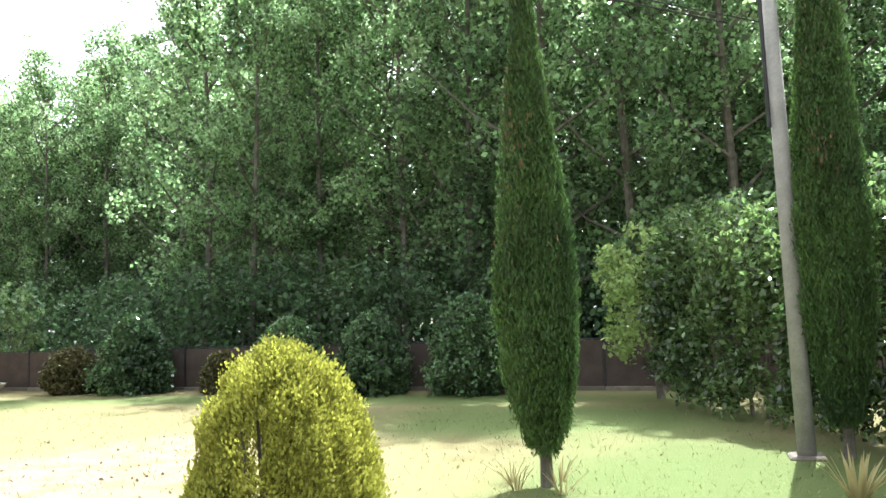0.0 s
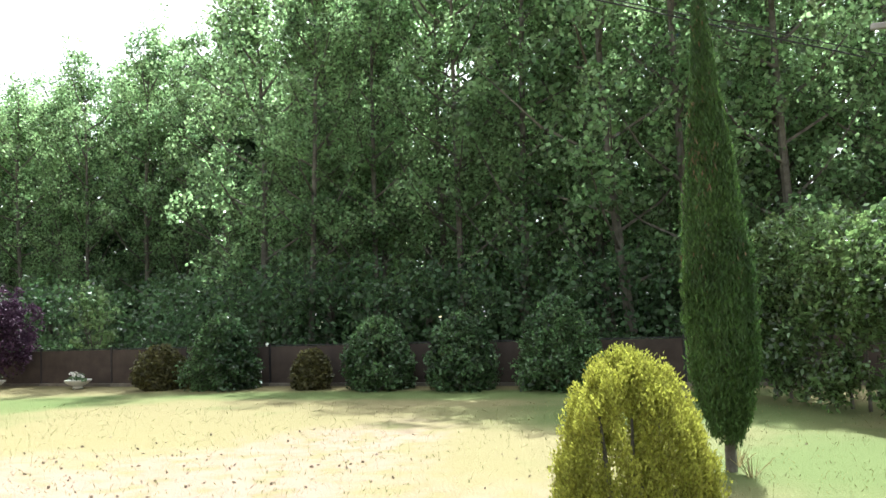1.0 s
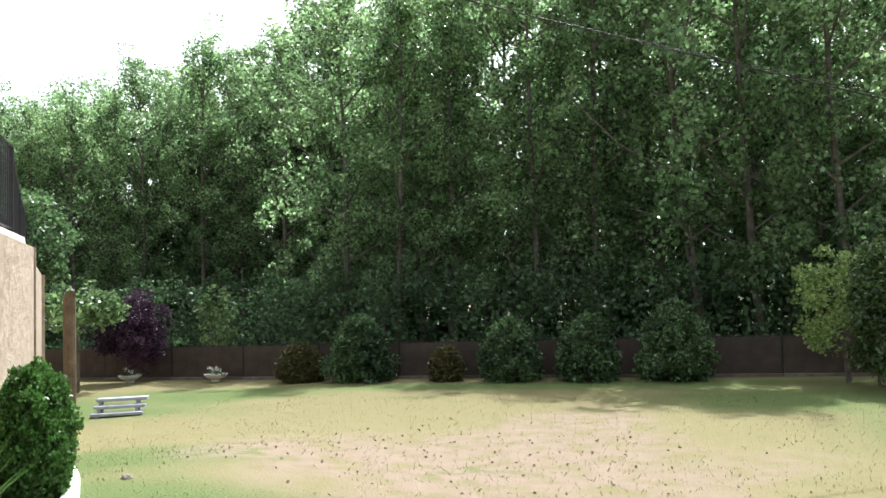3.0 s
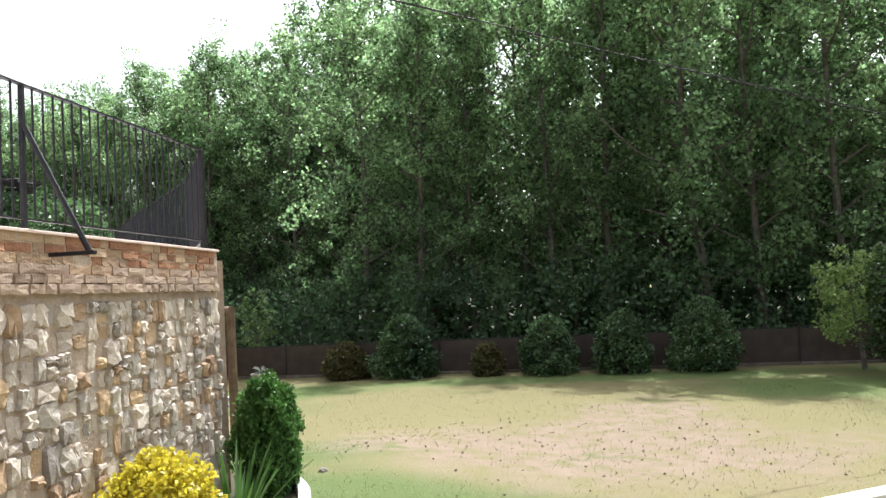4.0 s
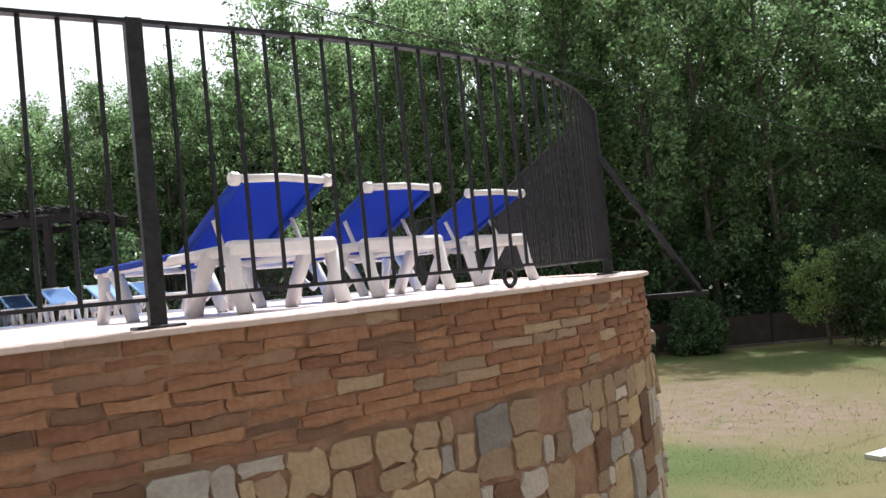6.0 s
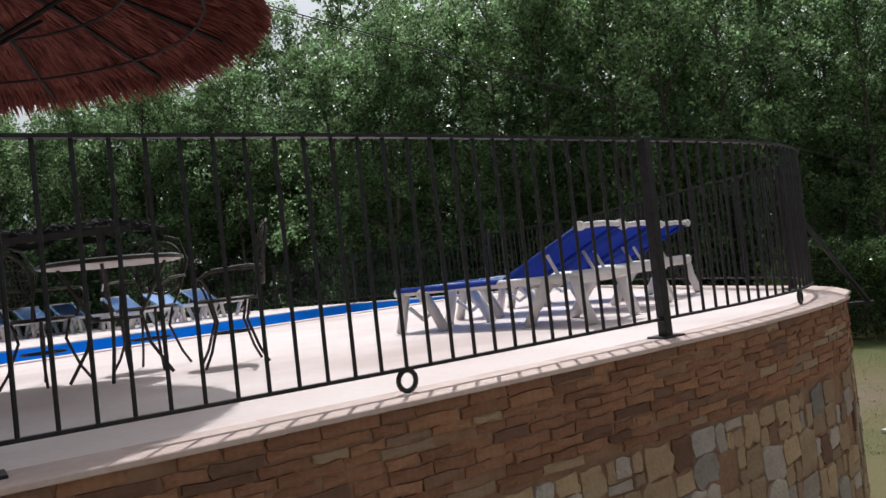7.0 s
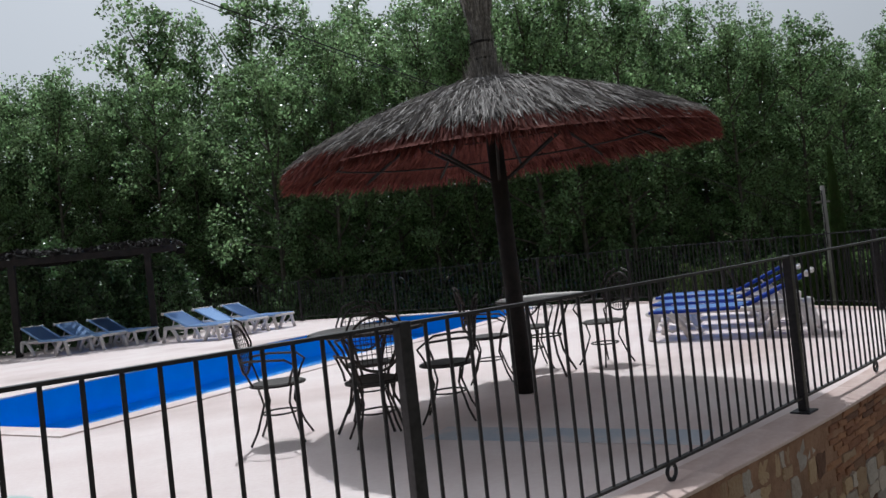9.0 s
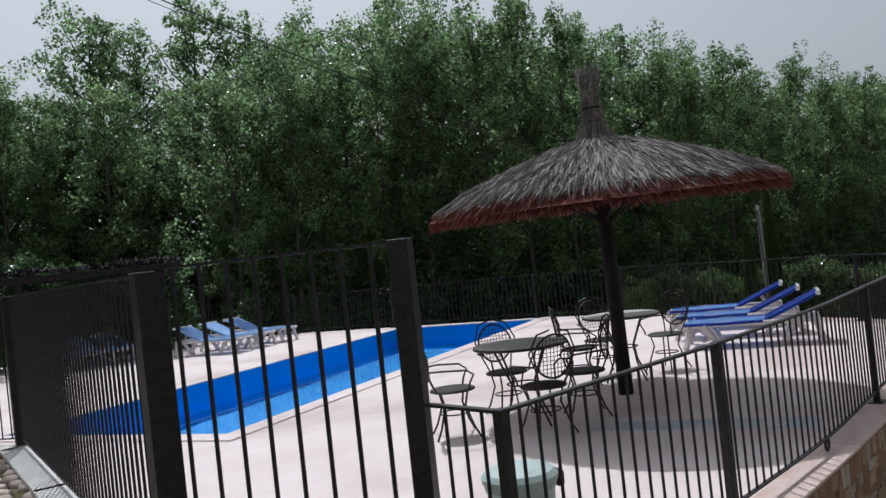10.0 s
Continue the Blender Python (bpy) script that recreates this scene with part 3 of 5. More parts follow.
def railing(points, label, top=RAIL_TOP, base=DECK, posts=None, gap=0.119, group="terrace railing", plates=True, name="railing", ring_at=None, post_w=0.056, bar_r=0.0088):
    """A run of iron railing along a line: posts, two rails and upright bars."""
    pts, run = spline(points, 0.06) if len(points) > 2 else (np.linspace(points[0], points[1], 40), None)
    if run is None:
        run = np.r_[0, np.cumsum(np.linalg.norm(np.diff(pts, axis=0), axis=1))]
    th = thing(name, pose(*pts[0], base), label, "railing", group)
    o = Vector((*pts[0], base))

    def spot(u):
        return Vector((np.interp(u, run, pts[:, 0]), np.interp(u, run, pts[:, 1]), base)) - o

    us = np.linspace(0, run[-1], max(2, int(run[-1] / 0.3)))
    h = top - base
    for nm, z, w, t in (("top_rail", h - 0.012, 0.02, 0.007), ("bottom_rail", 0.10, 0.014, 0.007)):
        bm = bmesh.new()
        rows = []
        for u in us:
            p = spot(u)
            d = (spot(min(u + 0.02, run[-1])) - spot(max(u - 0.02, 0))).normalized()
            s = Vector((-d.y, d.x, 0)) * w
            rows.append([bm.verts.new(p + s * a + Vector((0, 0, z + t * b))) for a, b in ((-1, -1), (1, -1), (1, 1), (-1, 1))])
        for a, b in zip(rows, rows[1:]):
            for k in range(4):
                bm.faces.new((a[k], a[(k + 1) % 4], b[(k + 1) % 4], b[k]))
        bm.faces.new(rows[0]), bm.faces.new(rows[-1][::-1])
        bmesh.ops.recalc_face_normals(bm, faces=bm.faces[:])
        part(nm, bm, M_iron, th)
    n = max(1, round(run[-1] / gap))
    bar = bar_mesh(0.10, h - 0.015, bar_r)
    for i in range(1, n):
        b = part("bar", bar, M_iron, th)
        b.location = spot(run[-1] * i / n)
    for u in (posts if posts is not None else (0,)):
        p = spot(u * run[-1])
        d = (spot(min(u * run[-1] + 0.02, run[-1])) - spot(max(u * run[-1] - 0.02, 0)))
        rot = Euler((0, 0, math.atan2(d.y, d.x))).to_matrix()
        ps = part("post", boxed((0, 0, h / 2), (post_w, post_w, h), rot, 0.004), M_iron, th)
        ps.location = p
        if plates:
            part("base_plate", boxed((0, 0, 0.006), (0.16, 0.13, 0.012), rot, 0.003), M_iron, ps)
    if ring_at is not None:
        p = spot(ring_at * run[-1])
        d = (spot(ring_at * run[-1] + 0.02) - spot(ring_at * run[-1] - 0.02)).normalized()
        rg = part("ring", tubed([p + d * 0.042 * math.cos(a) + Vector((0, 0, 0.052 + 0.042 * math.sin(a))) for a in np.linspace(0, math.tau, 16, endpoint=False)], 0.011, 6, True), M_iron, th, "small round foot")
    return th


C_POST, P_ONE, P_TWO, P_THREE, P_FOUR = (-8.12, 0.945), (-10.12, -1.535), (-12.862, -3.18), (-15.935, -4.715), (-17.71, -5.40)
F_POST, E_POST = (-8.33, 4.04), (-8.45, 6.95)
front_line = "black iron railing on the terrace wall's coping"
railing([C_POST, (-8.40, 0.12), (-8.85, -0.55), (-9.44, -1.08), P_ONE], front_line, posts=(0,), ring_at=0.51)
railing([P_ONE, (-11.50, -2.42), P_TWO], front_line, posts=(0,), ring_at=0.52)
railing([P_TWO, (-14.42, -4.02), P_THREE], front_line, posts=(0,), ring_at=0.51)
railing([P_THREE, P_FOUR], front_line, posts=(0, 1))
railing([P_FOUR, (-17.87, -4.95)], "short return of black iron railing beside the gate", posts=())
railing([C_POST, F_POST], "black iron railing above the sunlit wall", posts=(1,), post_w=0.036, plates=False)
railing([F_POST, E_POST], "black iron railing above the sunlit wall", posts=(1,))
back_run = [E_POST, (-9.62, 8.85), (-12.2, 11.95), (-14.25, 14.5), (-17.1, 16.0), (-21.0, 16.6)]
for a, b in zip(back_run, back_run[1:]):
    railing([a, b], "black iron railing along the far side of the terrace", posts=(1,), gap=0.119)
railing([(-17.88, -4.84), (-19.0, -3.94)], "tall black iron gate", top=4.86, posts=(0,), name="iron_gate", group="", plates=False, gap=0.16, post_w=0.10, bar_r=0.012)
railing([(-19.0, -3.94), (-19.55, -1.1), (-20.28, 2.67)], "tall black iron railing beside the gate", top=4.84, posts=(0, 1), gap=0.135, name="tall_railing", group="", post_w=0.15, bar_r=0.010)
railing([(-20.28, 2.67), (-23.0, 4.78), (-26.5, 7.7)], "black iron railing past the pool", top=4.86, posts=(0.5, 1), gap=0.14, name="tall_railing", group="", bar_r=0.009)


def bracket(px, py, ex, turn=0.0):
    """A brace outside the wall: an arm from the wall and a stay up to the post."""
    th = thing("rail_brace", pose(px, py, 2.84, 0, 0, turn), "black iron brace stiffening a railing post", "brace", "railing braces")
    part("arm", boxed((ex / 2 + 0.10, 0, 0), (ex - 0.15, 0.045, 0.03), None, 0.004), M_iron, th)
    part("stay", tubed([(0.0, 0, 0.92), (ex - 0.02, 0, 0.01)], 0.021, 6), M_iron, th)


bracket(C_POST[0] + 0.02, C_POST[1] - 0.02, 0.55, -24.0)
bracket(F_POST[0] + 0.02, F_POST[1], 0.50)


# ---- garden fence ----
def fence_y(x):
    return 21.95 - 0.07 * x


def garden_fence():
    xs = np.arange(-36, 11.0, 2.45)
    for a, b in zip(xs, xs[1:]):
        p, q = Vector((a, fence_y(a), 0)), Vector((b, fence_y(b), 0))
        th = thing("fence_panel", pose(a, fence_y(a), 0, 0, 0, math.degrees(math.atan2(q.y - p.y, q.x - p.x))), "dark brown screened garden fence panel on a low plinth", "fence", "garden fence")
        ln = (q - p).length
        part("plinth", boxed((ln / 2, 0, 0.0), (ln - 0.01, 0.12, 0.16), None, 0.01), M_plinth, th)
        bm = bmesh.new()
        box(bm, (ln / 2, 0, 0.52), (ln - 0.06, 0.025, 0.88))
        part("screen", bm, M_fence, th)
        part("post", boxed((0, 0, 0.52), (0.05, 0.05, 1.04), None, 0.004), M_iron, th)
        part("top_wire", tubed([(0, 0, 0.985), (ln, 0, 0.985)], 0.012, 5), M_iron, th)


garden_fence()


# ---- trees and shrubs ----
def poplar_meshes(seed, height, spread_r, clumps, each):
    rng = np.random.default_rng(seed)
    bend = rng.uniform(-0.35, 0.35, 2)
    axis = lambda h: np.array([bend[0] * math.sin(h / height * 3), bend[1] * math.sin(h / height * 2.4), h])
    trunk = tubed([axis(h) for h in np.linspace(-0.2, height * 0.95, 9)], list(np.linspace(0.125, 0.02, 9)), 7)
    spots, rad = [], []
    limbs = []
    count = 26
    for i in range(count):
        h0 = height * (0.10 + 0.80 * i / count)
        ang = i * 2.4 + rng.uniform(-0.5, 0.5)
        k = h0 / height
        env = spread_r * 0.92 * (0.55 + 1.15 * math.sin(math.pi * min(1, (k * 0.92 + 0.12))) ** 0.9) * rng.uniform(0.65, 1.15) * (1.0 if k < 0.7 else (1.15 - k) * 2.2)
        rise = rng.uniform(0.9, 2.2)
        a = axis(h0)
        b = a + np.array([math.cos(ang) * env, math.sin(ang) * env, rise])
        m = (a + b) / 2 + np.array([0, 0, -0.15 * rise])
        limbs.append(tubed([a, m, b], [0.045, 0.03, 0.01], 4))
        for s in rng.uniform(0.25, 1.1, clumps // count):
            p = a * (1 - s) + b * s + rng.normal(0, 0.28, 3)
            spots.append(p)
            rad.append(rng.uniform(0.22, 0.62))
    for s in rng.uniform(0.75, 1.0, 12):
        spots.append(axis(height * s) + rng.normal(0, 0.22, 3))
        rad.append(rng.uniform(0.25, 0.5))
    crown = leaf_mesh("crown", blobs(rng, spots, each, rad), 0.128, 0.098, M_poplar, rng)
    lm = bmesh.new()
    for b in limbs:
        t = bpy.data.meshes.new("tmp")
        b.to_mesh(t), b.free()
        lm.from_mesh(t)
        bpy.data.meshes.remove(t)
    return mesh_of(trunk, "trunk", M_bark), mesh_of(lm, "branchwork", M_bark), crown


def build_woods():
    rng = np.random.default_rng(7)
    kinds = [poplar_meshes(s, h, r, 182, 64) for s, h, r in ((1, 14.5, 1.45), (2, 13.2, 1.6), (3, 15.5, 1.5), (4, 12.2, 1.7), (5, 14.0, 1.75), (6, 15.0, 1.4))]
    protos = []
    for k in kinds:
        th = thing("poplar_tree", pose(0, 0, -60), "tall slender poplar with glittering grey-green leaves", "tree", "poplar wood")
        for nm, me, mt in zip(("trunk", "branchwork", "crown"), k, (M_bark, M_bark, M_poplar)):
            part(nm, me, mt, th)
        protos.append(th)
    used = set()
    for row, (y0, step, x0, x1) in enumerate(((28.6, 2.5, -46, 42), (31.8, 2.7, -50, 48), (35.4, 3.0, -54, 54), (43.5, 3.1, -18.5, 60), (58.0, 3.0, -36.0, -19.0))):
        for i, x in enumerate(np.arange(x0, x1, step)):
            k = int(rng.integers(0, 6))
            back = float(np.interp(x, (-15.5, -13.2), (7.5, 0.0))) if row < 3 else 0.0
            if row < 3:
                tall = np.interp(x, (-60, -30, -22, -16, -13.5, -6, 0, 8, 16, 24, 40), (13.5, 14.6, 15.8, 14.3, 14.6, 17.2, 17.6, 16.6, 15.2, 13.2, 12.6)) + 0.5 * row
            else:
                tall = np.interp(x, (-10, 6, 16, 26), (21.8, 20.3, 17.8, 16.0)) if row == 3 else 19.0
            s = tall / (14.5, 13.2, 15.5, 12.2, 14.0, 15.0)[k] * rng.uniform(0.9, 1.06)
            m = pose(x + rng.uniform(-0.7, 0.7), y0 + back - 0.04 * x + rng.uniform(-0.9, 0.9), -0.05, rng.uniform(-2, 2), rng.uniform(-2, 2), rng.uniform(0, 360))
            if k not in used:
                used.add(k)
                protos[k].matrix_basis = m
                protos[k].scale = (s, s, s)
            else:
                c = copy_thing(protos[k], m)
                c.scale = (s, s, s)
    # understorey and the depth of the wood, in a leaf colour darkened for shade
    n = 3000
    ux = rng.uniform(-42, 40, n)
    spots = np.stack([ux, rng.uniform(24.4, 29.5, n) + np.interp(ux, (-16, -13.5), (4.0, 0.0)) * rng.uniform(0, 1.6, n), rng.uniform(0.1, 1.0, n) ** 1.5 * 3.0 + 0.1], 1)
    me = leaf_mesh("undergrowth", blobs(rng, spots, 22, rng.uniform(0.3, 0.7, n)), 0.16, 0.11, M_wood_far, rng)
    tagged(new("undergrowth", me), "undergrowth at the edge of the wood, shade put into its colour", "undergrowth", kind="stuff")
    n = 6400
    spots = np.stack([rng.uniform(-75, 75, n), rng.uniform(39, 47, n), rng.uniform(0, 1, n) ** 1.5 * 12.0], 1)
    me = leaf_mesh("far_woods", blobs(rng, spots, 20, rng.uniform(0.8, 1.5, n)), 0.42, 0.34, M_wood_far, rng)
    tagged(new("far_woods", me), "dense wood behind the poplars, shade put into its colour", "woodland", kind="stuff")


build_woods()


def shrub(name, x, y, z0, rx, ry, h, mat, n_spots, each, leaf, label, category="shrub", seed=0, taper=0.5, rad=0.16, group="", stem=True, aim_up=0.0, hollow=0.55, base_w=0.8, squash=1.0, inner=None):
    """A leafy bush: stems, and leaf clumps filling a rounded, uneven body."""
    rng = np.random.default_rng(seed + 100)
    th = thing(name, pose(x, y, z0), label, category, group)
    if stem:
        for k in range(5):
            a = k * 1.26 + rng.uniform(-0.3, 0.3)
            part("stem", tubed([(0.05 * math.cos(a), 0.05 * math.sin(a), -0.05), (rx * 0.3 * math.cos(a), ry * 0.3 * math.sin(a), h * 0.4), (rx * 0.4 * math.cos(a), ry * 0.4 * math.sin(a), h * 0.75)], [0.03, 0.02, 0.008], 5), M_bark, th)
    k = rng.uniform(0, 1, n_spots)
    a = rng.uniform(0, math.tau, n_spots)
    prof = (base_w + (1 - base_w) * np.minimum(1, k / 0.35)) * np.sqrt(np.clip(1 - np.clip((k - 0.25) / 0.75, 0, 1) ** (2.2 - taper), 0, 1))
    r = prof * rng.uniform(hollow, 1.0, n_spots) * (1 + 0.12 * np.sin(3 * a + seed) + 0.10 * np.sin(5 * a + 7 * k))
    spots = np.stack([rx * r * np.cos(a), ry * r * np.sin(a), k * h * 0.95 + 0.04], 1)
    c = blobs(rng, spots, each, rng.uniform(0.7, 1.25, n_spots) * rad, squash)
    c[:, 2] = np.maximum(c[:, 2], 0.02)
    if inner:
        m = n_spots // 2
        low = rng.uniform(0.02, 0.45, m) ** 1.3
        ring = rng.uniform(0, math.tau, m)
        w = (base_w + (1 - base_w) * np.minimum(1, low / 0.35)) * rng.uniform(0.6, 0.97, m)
        core = blobs(rng, np.stack([rx * w * np.cos(ring), ry * w * np.sin(ring), low * h], 1), each // 2, rad * 0.8)
        core[:, 2] = np.maximum(core[:, 2], 0.02)
        part("inner_growth", leaf_mesh("inner_growth", core, leaf, leaf * 0.4, inner, rng), inner, th, "dry brown inner twigs")
    aim = None
    if aim_up:
        aim = c / np.maximum(np.linalg.norm(c[:, :2], axis=1)[:, None], 0.1) * [0.35, 0.35, 0] + [0, 0, 0.9]
        aim /= np.linalg.norm(aim, axis=1)[:, None]
    part("foliage", leaf_mesh("foliage", c, leaf, leaf * 0.6, mat, rng, aim, aim_up), mat, th)
    return th


def cypress(x, y, h, r, seed, label, lean=(0, 0)):
    rng = np.random.default_rng(seed)
    th = thing("cypress", pose(x, y, 0, lean[0], lean[1], 0), label, "tree", "slim cypresses")
    part("trunk", tubed([(0, 0, -0.1), (0.01, 0, 0.5), (0, 0.01, h * 0.5), (0, 0, h * 0.9)], [0.06, 0.05, 0.035, 0.01], 8), M_bark, th)
    n = 5200
    k = rng.uniform(0, 1, n) ** 0.85
    a = rng.uniform(0, math.tau, n)
    prof = np.interp(k, (0, 0.06, 0.16, 0.3, 0.55, 0.8, 0.93, 1), (0.30, 0.66, 0.98, 0.97, 0.63, 0.31, 0.14, 0.04))
    rr = r * prof * rng.uniform(0.62, 1.0, n) * (1 + 0.10 * np.sin(2 * a + 9 * k + seed) + 0.07 * np.sin(5 * a - 14 * k))
    z = 0.36 + k * (h - 0.36)
    c = blobs(rng, np.stack([rr * np.cos(a), rr * np.sin(a), z], 1), 26, 0.06, 2.2)
    aim = np.tile((0, 0, 1.0), (len(c), 1)) + c * [0.5, 0.5, 0]
    aim /= np.linalg.norm(aim, axis=1)[:, None]
    part("foliage", leaf_mesh("foliage", c, 0.055, 0.013, M_cypress, rng, aim, 0.62), M_cypress, th)
    k = rng.uniform(0.3, 0.95, 26)
    a = rng.normal(-1.9, 0.7, 26)
    prof = np.interp(k, (0, 0.06, 0.16, 0.3, 0.55, 0.8, 0.93, 1), (0.30, 0.66, 0.98, 0.97, 0.63, 0.31, 0.14, 0.04))
    c = blobs(rng, np.stack([r * prof * 0.92 * np.cos(a), r * prof * 0.92 * np.sin(a), 0.52 + k * (h - 0.52)], 1), 14, 0.10, 2.5)
    part("dry_sprays", leaf_mesh("dry_sprays", c, 0.055, 0.013, M_cyp_brown, rng, np.tile((0, 0, 1.0), (len(c), 1)), 0.7), M_cyp_brown, th, "brown dried sprays")
    return th


cypress(1.18, 13.1, 4.75, 0.36, 3, "slim dark green cypress with a bare foot on the lawn", (0, -0.6))
cypress(3.84, 14.75, 6.6, 0.36, 4, "tall slim cypress with brown patches beside a pole")


# ---- things on the lawn ----
# Dark sheet laid over the bright lawn; the wood's shade is in its colour
def forest_floor():
    bm = bmesh.new()
    xs = np.linspace(-170, 170, 120)
    rows = [[bm.verts.new((x, y, 0.05 + 0.05 * noise.noise((x, y, 0)))) for x in xs] for y in (24.6, 26, 28, 32, 36, 45, 60, 110, 240)]
    for a, b in zip(rows, rows[1:]):
        for k in range(len(xs) - 1):
            bm.faces.new((a[k], a[k + 1], b[k + 1], b[k]))
    ob = new("forest_floor", mesh_of(bm, "forest_floor", M_floor))
    tagged(ob, "leaf litter under the poplars, darkened for the shade there", "forest floor", kind="structure")


M_floor = material("leaf_litter", (0.035, 0.03, 0.018), (0.08, 0.075, 0.035), 2, 0.95, 0.4)
forest_floor()

shrub("golden_thuja", 0.45, 9.72, 0.0, 0.51, 0.51, 1.32, M_thuja, 640, 190, 0.021, "rounded golden thuja bush on the lawn", seed=1, taper=0.45, rad=0.062, aim_up=0.7, base_w=0.62, hollow=0.84, squash=2.3, inner=M_thuja_in)
for i, (x, y, r, h, m, lab) in enumerate(((-9.9, 21.85, 0.98, 1.72, M_shrub, "broad dark green laurel shrub before the fence"), (-5.75, 21.55, 0.80, 1.55, M_shrub, "rounded dark green shrub before the fence"),
        (-3.82, 21.35, 0.83, 1.55, M_shrub, "rounded dark green shrub before the fence"), (-1.76, 21.3, 0.99, 1.85, M_shrub, "largest dark green shrub before the fence"),
        (-11.7, 21.95, 0.66, 0.95, M_shrub_dry, "low olive and brown shrub before the fence"), (-7.53, 21.75, 0.36, 0.78, M_shrub_dry, "thin brownish shrub before the fence"))):
    shrub("garden_shrub", x, y, 0, r, r * 0.8, h, m, 380, 44, 0.085, lab, seed=10 + i, rad=0.19, group="shrubs along the fence", taper=1.25 if m is M_shrub else 0.4)


def small_tree(name, x, y, h, crown_r, crown_h, mat, label, seed, leaf=0.1, spots=150, each=30, trunk_r=0.05, base=0.0, forks=4, tilt=0.0):
    """A small garden tree: a stem that forks into limbs, and a loose crown."""
    rng = np.random.default_rng(seed)
    th = thing(name, pose(x, y, base), label, "tree")
    z0 = h - crown_h
    part("trunk", tubed([(0, 0, -0.1), (0.02 + tilt * 0.4, 0.01, z0 * 0.6), (tilt, 0, z0 + crown_h * 0.25)], [trunk_r, trunk_r * 0.8, trunk_r * 0.55], 8), M_bark, th)
    for k in range(forks):
        a = k * math.tau / forks + rng.uniform(-0.4, 0.4)
        e = (tilt + crown_r * 0.6 * math.cos(a), crown_r * 0.6 * math.sin(a), z0 + crown_h * rng.uniform(0.5, 0.8))
        part("limb", tubed([(tilt * 0.8, 0, z0 * 0.85), (tilt + 0.3 * crown_r * math.cos(a), 0.3 * crown_r * math.sin(a), z0 + crown_h * 0.3), e], [trunk_r * 0.6, trunk_r * 0.4, 0.008], 5), M_bark, th)
    d = rng.normal(size=(spots, 3))
    d /= np.linalg.norm(d, axis=1)[:, None]
    d *= rng.uniform(0.35, 1.0, (spots, 1)) ** 0.5 * (1 + 0.25 * np.sin(4 * d[:, :1] + seed))
    c = d * [crown_r, crown_r, crown_h * 0.5] + [tilt, 0, z0 + crown_h * 0.5]
    part("crown", leaf_mesh("crown", blobs(rng, c, each, rng.uniform(0.12, 0.3, spots) * max(0.7, crown_r)), leaf, leaf * 0.7, mat, rng), mat, th)
    return th


small_tree("purple_plum", -17.4, 22.4, 2.55, 0.98, 1.95, M_purple, "dark purple-leaved plum beside the fence", 31, 0.075, 260, 60, 0.06)
small_tree("young_plane_tree", -17.0, 19.6, 2.75, 1.2, 0.95, M_mid, "young tree with light green broad leaves and slim stem", 32, 0.15, 80, 22, 0.045)
small_tree("young_poplar", -15.3, 23.9, 2.7, 0.75, 2.1, M_mid, "slim young tree with pale leaves behind the fence", 33, 0.13, 60, 22, 0.04)
small_tree("fruit_tree", 1.85, 20.3, 2.95, 1.05, 2.1, M_lime, "small bright green fruit tree with a leaning trunk", 34, 0.10, 85, 46, 0.07, tilt=-0.15)
small_tree("pine_tree", -20.6, 21.6, 6.1, 1.5, 3.4, M_shrub, "dark rounded pine at the garden's edge", 35, 0.13, 220, 40, 0.13)


def hedge():
    rng = np.random.default_rng(41)
    th = thing("laurel_hedge", pose(0, 0, 0), "tall glossy laurel hedge in sun and shade", "hedge")
    a, b = np.array([1.75, 19.6]), np.array([6.4, 11.5])
    d = (b - a) / np.linalg.norm(b - a)
    nrm = np.array([-d[1], d[0]])
    n = 1500
    u = rng.uniform(0, np.linalg.norm(b - a), n)
    face = rng.uniform(0, 1, n)
    top = 2.42 + 0.20 * np.sin(u * 1.3) + 0.14 * np.sin(u * 3.1) + 0.10 * np.sin(u * 7.3)
    z = np.where(face < 0.66, rng.uniform(0.1, 1, n) * top, top * rng.uniform(0.9, 1.0, n))
    off = np.where(face < 0.66, rng.uniform(0.0, 0.28, n), rng.uniform(0.1, 1.6, n)) + 0.16 * np.sin(u * 2.1 + z * 2) + 0.10 * np.sin(u * 5.3 - z * 3) + 0.25 * np.clip(z / top - 0.75, 0, 1)
    p = a + d * u[:, None] + nrm * off[:, None]
    c = blobs(rng, np.column_stack([p, z]), 46, rng.uniform(0.12, 0.34, n))
    k = 420
    us = rng.uniform(0, np.linalg.norm(b - a), k)
    q = a + d * us[:, None] + nrm * rng.uniform(0.0, 1.5, (k, 1))
    zs = 2.42 + 0.20 * np.sin(us * 1.3) + 0.14 * np.sin(us * 3.1) + rng.uniform(0.0, 0.42, k)
    c = np.vstack([c, blobs(rng, np.column_stack([q, zs]), 26, rng.uniform(0.08, 0.17, k), 1.5)])
    c[:, 2] = np.maximum(c[:, 2], 0.03)
    part("foliage", leaf_mesh("foliage", c, 0.10, 0.05, M_hedge, rng), M_hedge, th)
    m = 26
    for k in range(m):
        q = a + d * (k + 0.5) / m * np.linalg.norm(b - a) + nrm * 0.5
        part("stem", tubed([(*q, -0.05), (q[0] + rng.uniform(-0.1, 0.1), q[1] + rng.uniform(-0.1, 0.1), 1.6)], [0.03, 0.012], 5), M_bark, th)


hedge()


